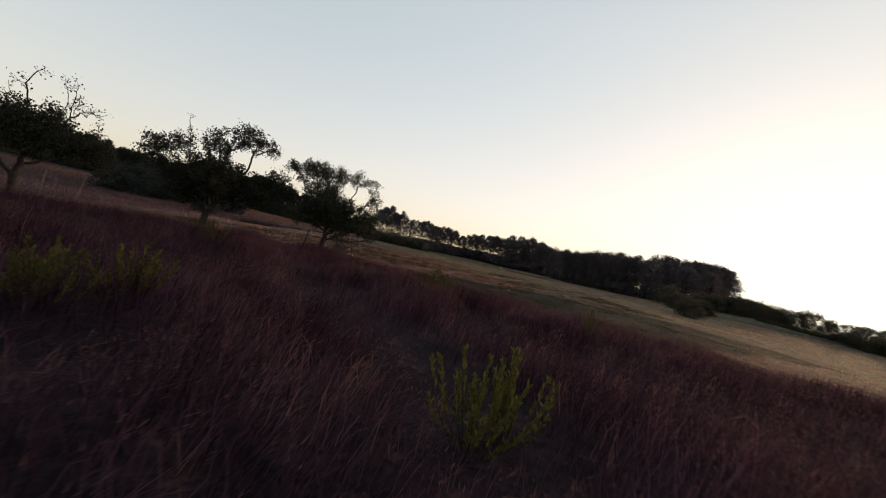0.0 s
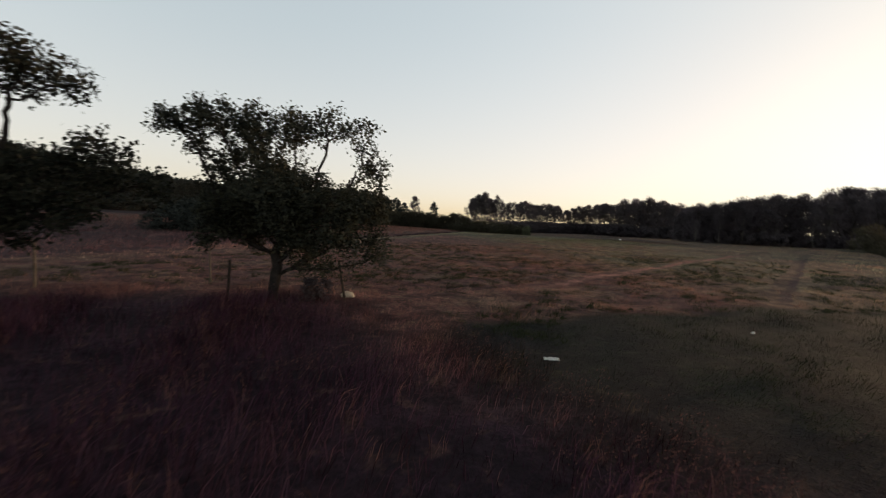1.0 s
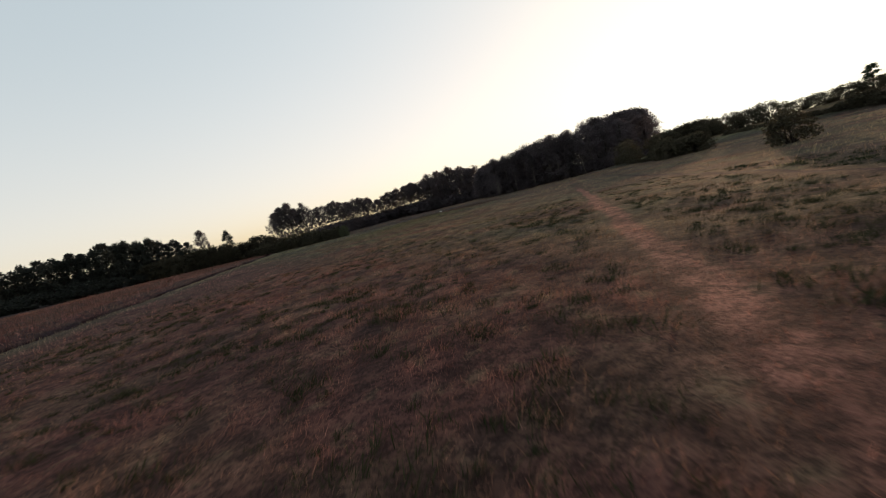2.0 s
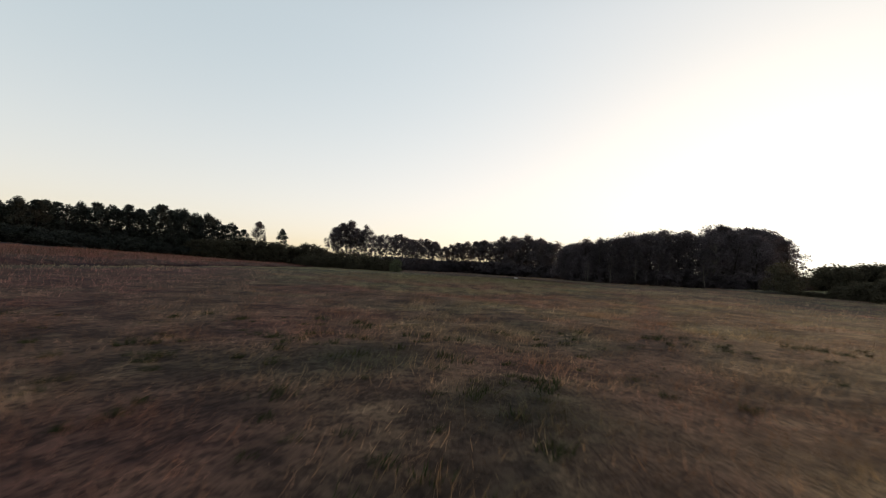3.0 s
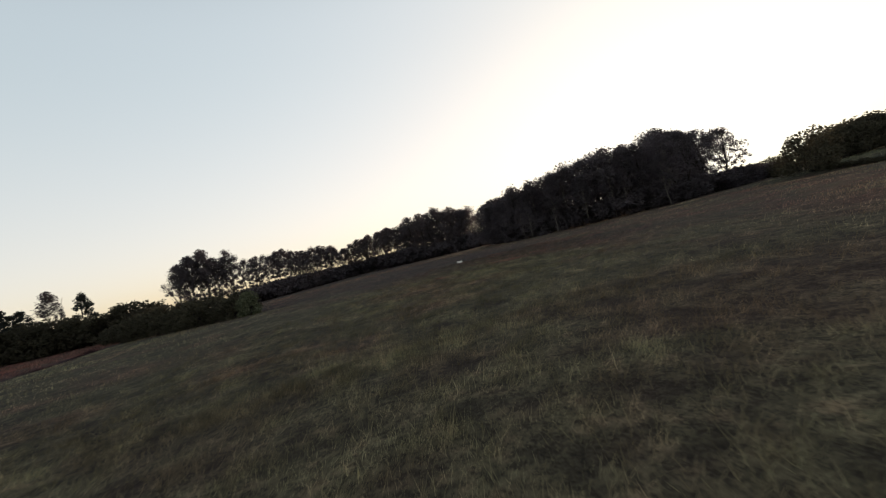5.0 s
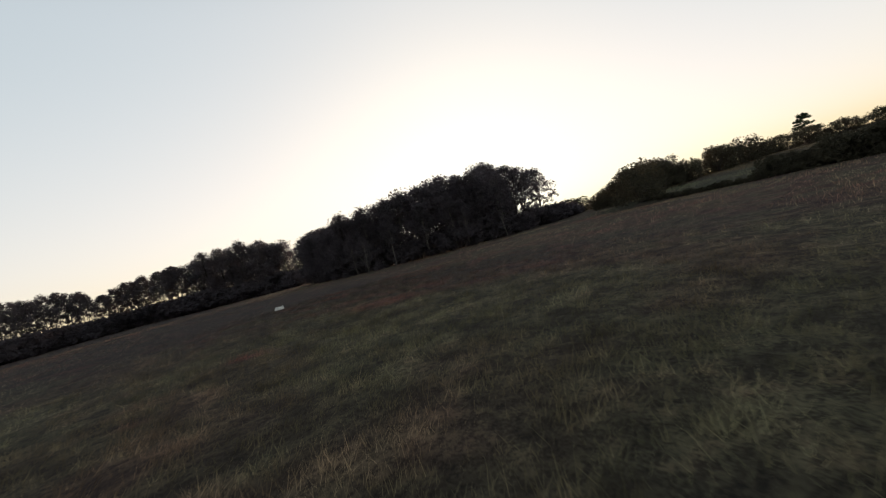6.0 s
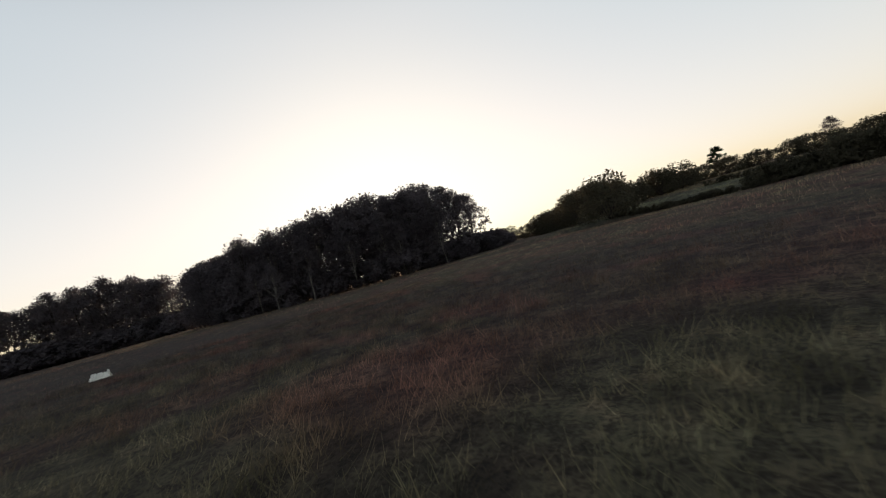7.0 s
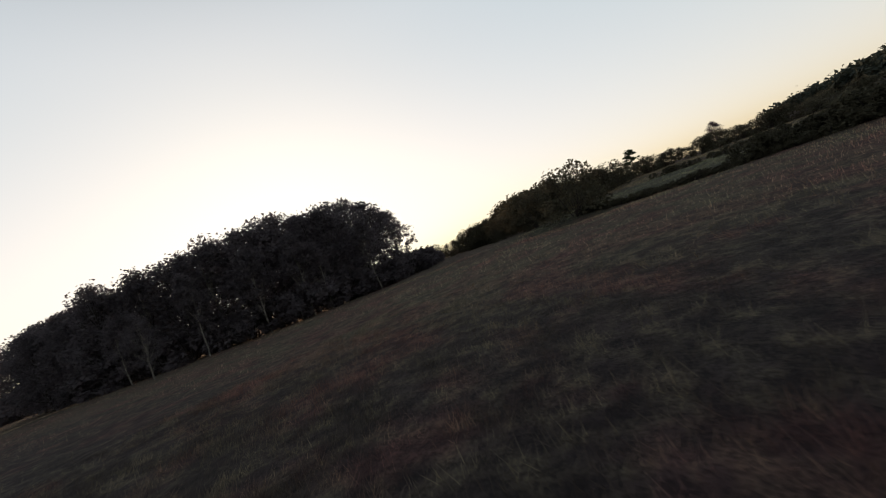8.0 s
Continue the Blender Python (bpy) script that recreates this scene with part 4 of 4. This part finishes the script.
def tufts():
    """Denser dark-green clumps dotted over the russet grass."""
    cx, cy = scatter(6600, -16, 18, 16, 52)
    keep = (tall_edge(cx, cy) > 16) & (rng.random(len(cx)) < np.clip(patches(cx, cy, 0.55, 14), 0.25, 1) * 1.3)
    rut = 0.91 * cx - 0.42 * cy
    keep &= (cx < 0.5) | (cy > 22.5 + 0.55 * (cx - 7))
    keep &= (np.abs(rut + 9.9) > 0.7) & (np.abs(rut + 4.0) > 0.6)
    cx, cy = cx[keep], cy[keep]
    size = (0.07 + 0.22 * rng.random(len(cx)) ** 2) * np.clip((60 - cy) / 24, 0.5, 1)
    k = 46
    x = np.repeat(cx, k) + rng.normal(0, 1, len(cx) * k) * np.repeat(size, k) * 0.55
    y = np.repeat(cy, k) + rng.normal(0, 1, len(cx) * k) * np.repeat(size, k) * 0.55
    blades("grass_tufts", x, y, np.repeat(size, k) * 0.65 + 0.05, 0.014, 1.0, TUFT, "dark green tufts among the dry grass", "grass", short=True)


tall_grass()
field_grass()
far_grass()
bank_grass()
ditch_weeds()
mown_grass()
tufts()


# ---- yellow-green weeds ----
def weed(seed, stems, tall):
    """A clump of stems that fan out, each a spike of narrow leaves."""
    w = Wood(seed)
    r = w.rnd
    for _ in range(stems):
        a, d = r.uniform(0, 6.283), r.uniform(0.02, 1.0) ** 0.7
        foot = Vector((math.cos(a) * d * 0.1, math.sin(a) * d * 0.1, -0.05))
        h = tall * r.uniform(0.55, 1.05) * (1.05 - 0.3 * d)
        top = foot + Vector((math.cos(a) * d * 0.34, math.sin(a) * d * 0.34, h)) + w.wobble(0.03)
        middle = foot.lerp(top, 0.5) + Vector((math.cos(a) * d * 0.04, math.sin(a) * d * 0.04, -0.02))
        w.tube([foot, middle, top], [0.006, 0.005, 0.002], 4)
        w.limb("stem")
        for k in range(54):
            u = 1 - 0.62 * r.random() ** 1.3
            p = foot.lerp(middle, u * 2) if u < 0.5 else middle.lerp(top, u * 2 - 1)
            i = len(w.lv)
            way = ((top - middle).normalized() + w.wobble(0.32)).normalized()
            side = way.orthogonal().normalized() * 0.008
            n = way * r.uniform(0.03, 0.075)
            w.lv += [p, p + n * 0.5 + side, p + n, p + n * 0.5 - side]
            w.lf.append((i, i + 1, i + 2, i + 3))
    return w


WEED = Kind([weed(s, 24, 0.75).finish("weed_clump", BARK, WEED_LEAF, "", "weed", crown="foliage", wood="stem") for s in (41, 42, 43)], 0.75)
for x, y, h in ((1.54, -0.85, 0.7), (1.76, -0.62, 0.64), (-2.45, -0.05, 0.72), (-2.75, 0.15, 0.75), (-2.05, 0.5, 0.76), (-2.3, 0.75, 0.74), (4.25, 5.5, 0.7), (0.65, 9.1, 0.75), (0.35, 8.6, 0.7), (0.95, 9.6, 0.75),
                (-6.3, 8.5, 0.7), (-6.6, 8.9, 0.75), (-8.8, 11.5, 0.8), (-1.6, 8.2, 0.7), (-9.2, 11.9, 0.7)):
    WEED.stand(x, y, h, "clump of yellow-green flowering weed in the dry grass", "weed", "weed clumps", 0.0)


# ---- stakes, post, stone and litter ----
def stake(x, y, tall, lean, mat, label):
    """A rough stake, split flat on one side and weathered at the head."""
    bm = bmesh.new()
    rings = []
    for k in range(6):
        u = k / 5
        ring = []
        for s in range(7):
            a = 6.2832 * s / 7
            r = 0.035 * (1 - 0.25 * u) * (0.75 if s in (2, 3) else 1.0) * (1 + 0.12 * noise.noise((s * 2.1, u * 3, x)))
            ring.append(bm.verts.new((math.cos(a) * r, math.sin(a) * r, -0.25 + (tall + 0.25) * u + (0.02 * s / 7 if k == 5 else 0))))
        rings.append(ring)
    for a, b in zip(rings, rings[1:]):
        for s in range(7):
            bm.faces.new((a[s], a[(s + 1) % 7], b[(s + 1) % 7], b[s]))
    bm.faces.new(rings[-1])
    me = bpy.data.meshes.new("stake")
    bm.to_mesh(me)
    bm.free()
    ob = part("wooden_stake", me, mat)
    ob.matrix_basis = pose(x, y, on_ground(x, y), *lean)
    return tagged(ob, label, "stake", "fence stakes in the grass")


stake(-11.4, 15.4, 1.15, (4, 8, 0), OLD_WOOD, "pale weathered wooden stake leaning in the dry grass")
stake(-17.3, 14.8, 1.25, (-5, 10, 40), OLD_WOOD, "pale weathered wooden stake leaning in the dry grass")
stake(-9.3, 18.3, 1.1, (3, -4, 80), OLD_WOOD, "pale weathered wooden stake leaning in the dry grass")
stake(-21.3, 16.8, 1.2, (2, 5, 10), OLD_WOOD, "pale weathered wooden stake leaning in the dry grass")
stake(-4.55, 17.6, 0.95, (3, -9, 0), DARK_POST, "dark wooden post beside the fruit tree")
stake(-6.7, 16.3, 1.0, (10, 14, 0), DARK_POST, "dark wooden prop leaning by the trunk")


def rock(x, y, size):
    bm = bmesh.new()
    bmesh.ops.create_icosphere(bm, subdivisions=3, radius=1)
    for v in bm.verts:
        n = v.co.normalized()
        v.co = Vector((n.x * size, n.y * size * 0.7, n.z * size * 0.55)) * (1 + 0.35 * noise.noise(n * 1.3 + Vector((3, 1, 7))) + 0.1 * noise.noise(n * 4))
    me = bpy.data.meshes.new("rock")
    bm.to_mesh(me)
    bm.free()
    ob = part("stone", me, STONE)
    ob.matrix_basis = pose(x, y, on_ground(x, y) + size * 0.3, 8, 5, 30)
    return tagged(ob, "pale limestone lump lying in the rusty grass", "stone")


rock(-4.7, 18.0, 0.16)


def sheeting(x, y, long, wide, seed, lift, turn, label):
    """A crumpled scrap of plastic sheet with thickness."""
    n, m = 18, 12
    verts, faces = [], []
    for i in range(n):
        for j in range(m):
            u, v = i / (n - 1) - 0.5, j / (m - 1) - 0.5
            px = u * long * (1 + 0.6 * noise.noise((v * 4, seed, 0)))
            py = v * wide * (1 + 0.8 * noise.noise((u * 4, seed, 5)))
            pz = lift * (0.5 + 0.5 * noise.noise((u * 5 + seed, v * 4, 2))) + 0.35 * lift * abs(noise.noise((u * 6, v * 5, seed)))
            verts.append((px, py, pz * (1.2 - 2 * abs(v))))
    for i in range(n - 1):
        for j in range(m - 1):
            a = i * m + j
            faces.append((a, a + m, a + m + 1, a + 1))
    ob = part("plastic_sheet", smooth(quick_mesh("plastic_sheet", verts, faces)), PLASTIC)
    thick = ob.modifiers.new("thickness", "SOLIDIFY")
    thick.thickness = 0.004
    ob.matrix_basis = pose(x, y, on_ground(x, y) + 0.05, 0, 0, turn)
    return tagged(ob, label, "litter")


sheeting(0.25, 15.3, 0.2, 0.07, 2.0, 0.05, 10, "folded scrap of white plastic lying on the grass")
sheeting(13.45, 131.3, 0.6, 0.3, 6.0, 0.36, -35, "crumpled white plastic sheet lying on the field")
sheeting(3.9, 18.5, 0.07, 0.05, 9.0, 0.05, 30, "small scrap of white plastic on the mown grass")
sheeting(-34.0, 20.5, 2.6, 0.4, 12.0, 0.1, -20, "strip of white sheeting lying on the bank")
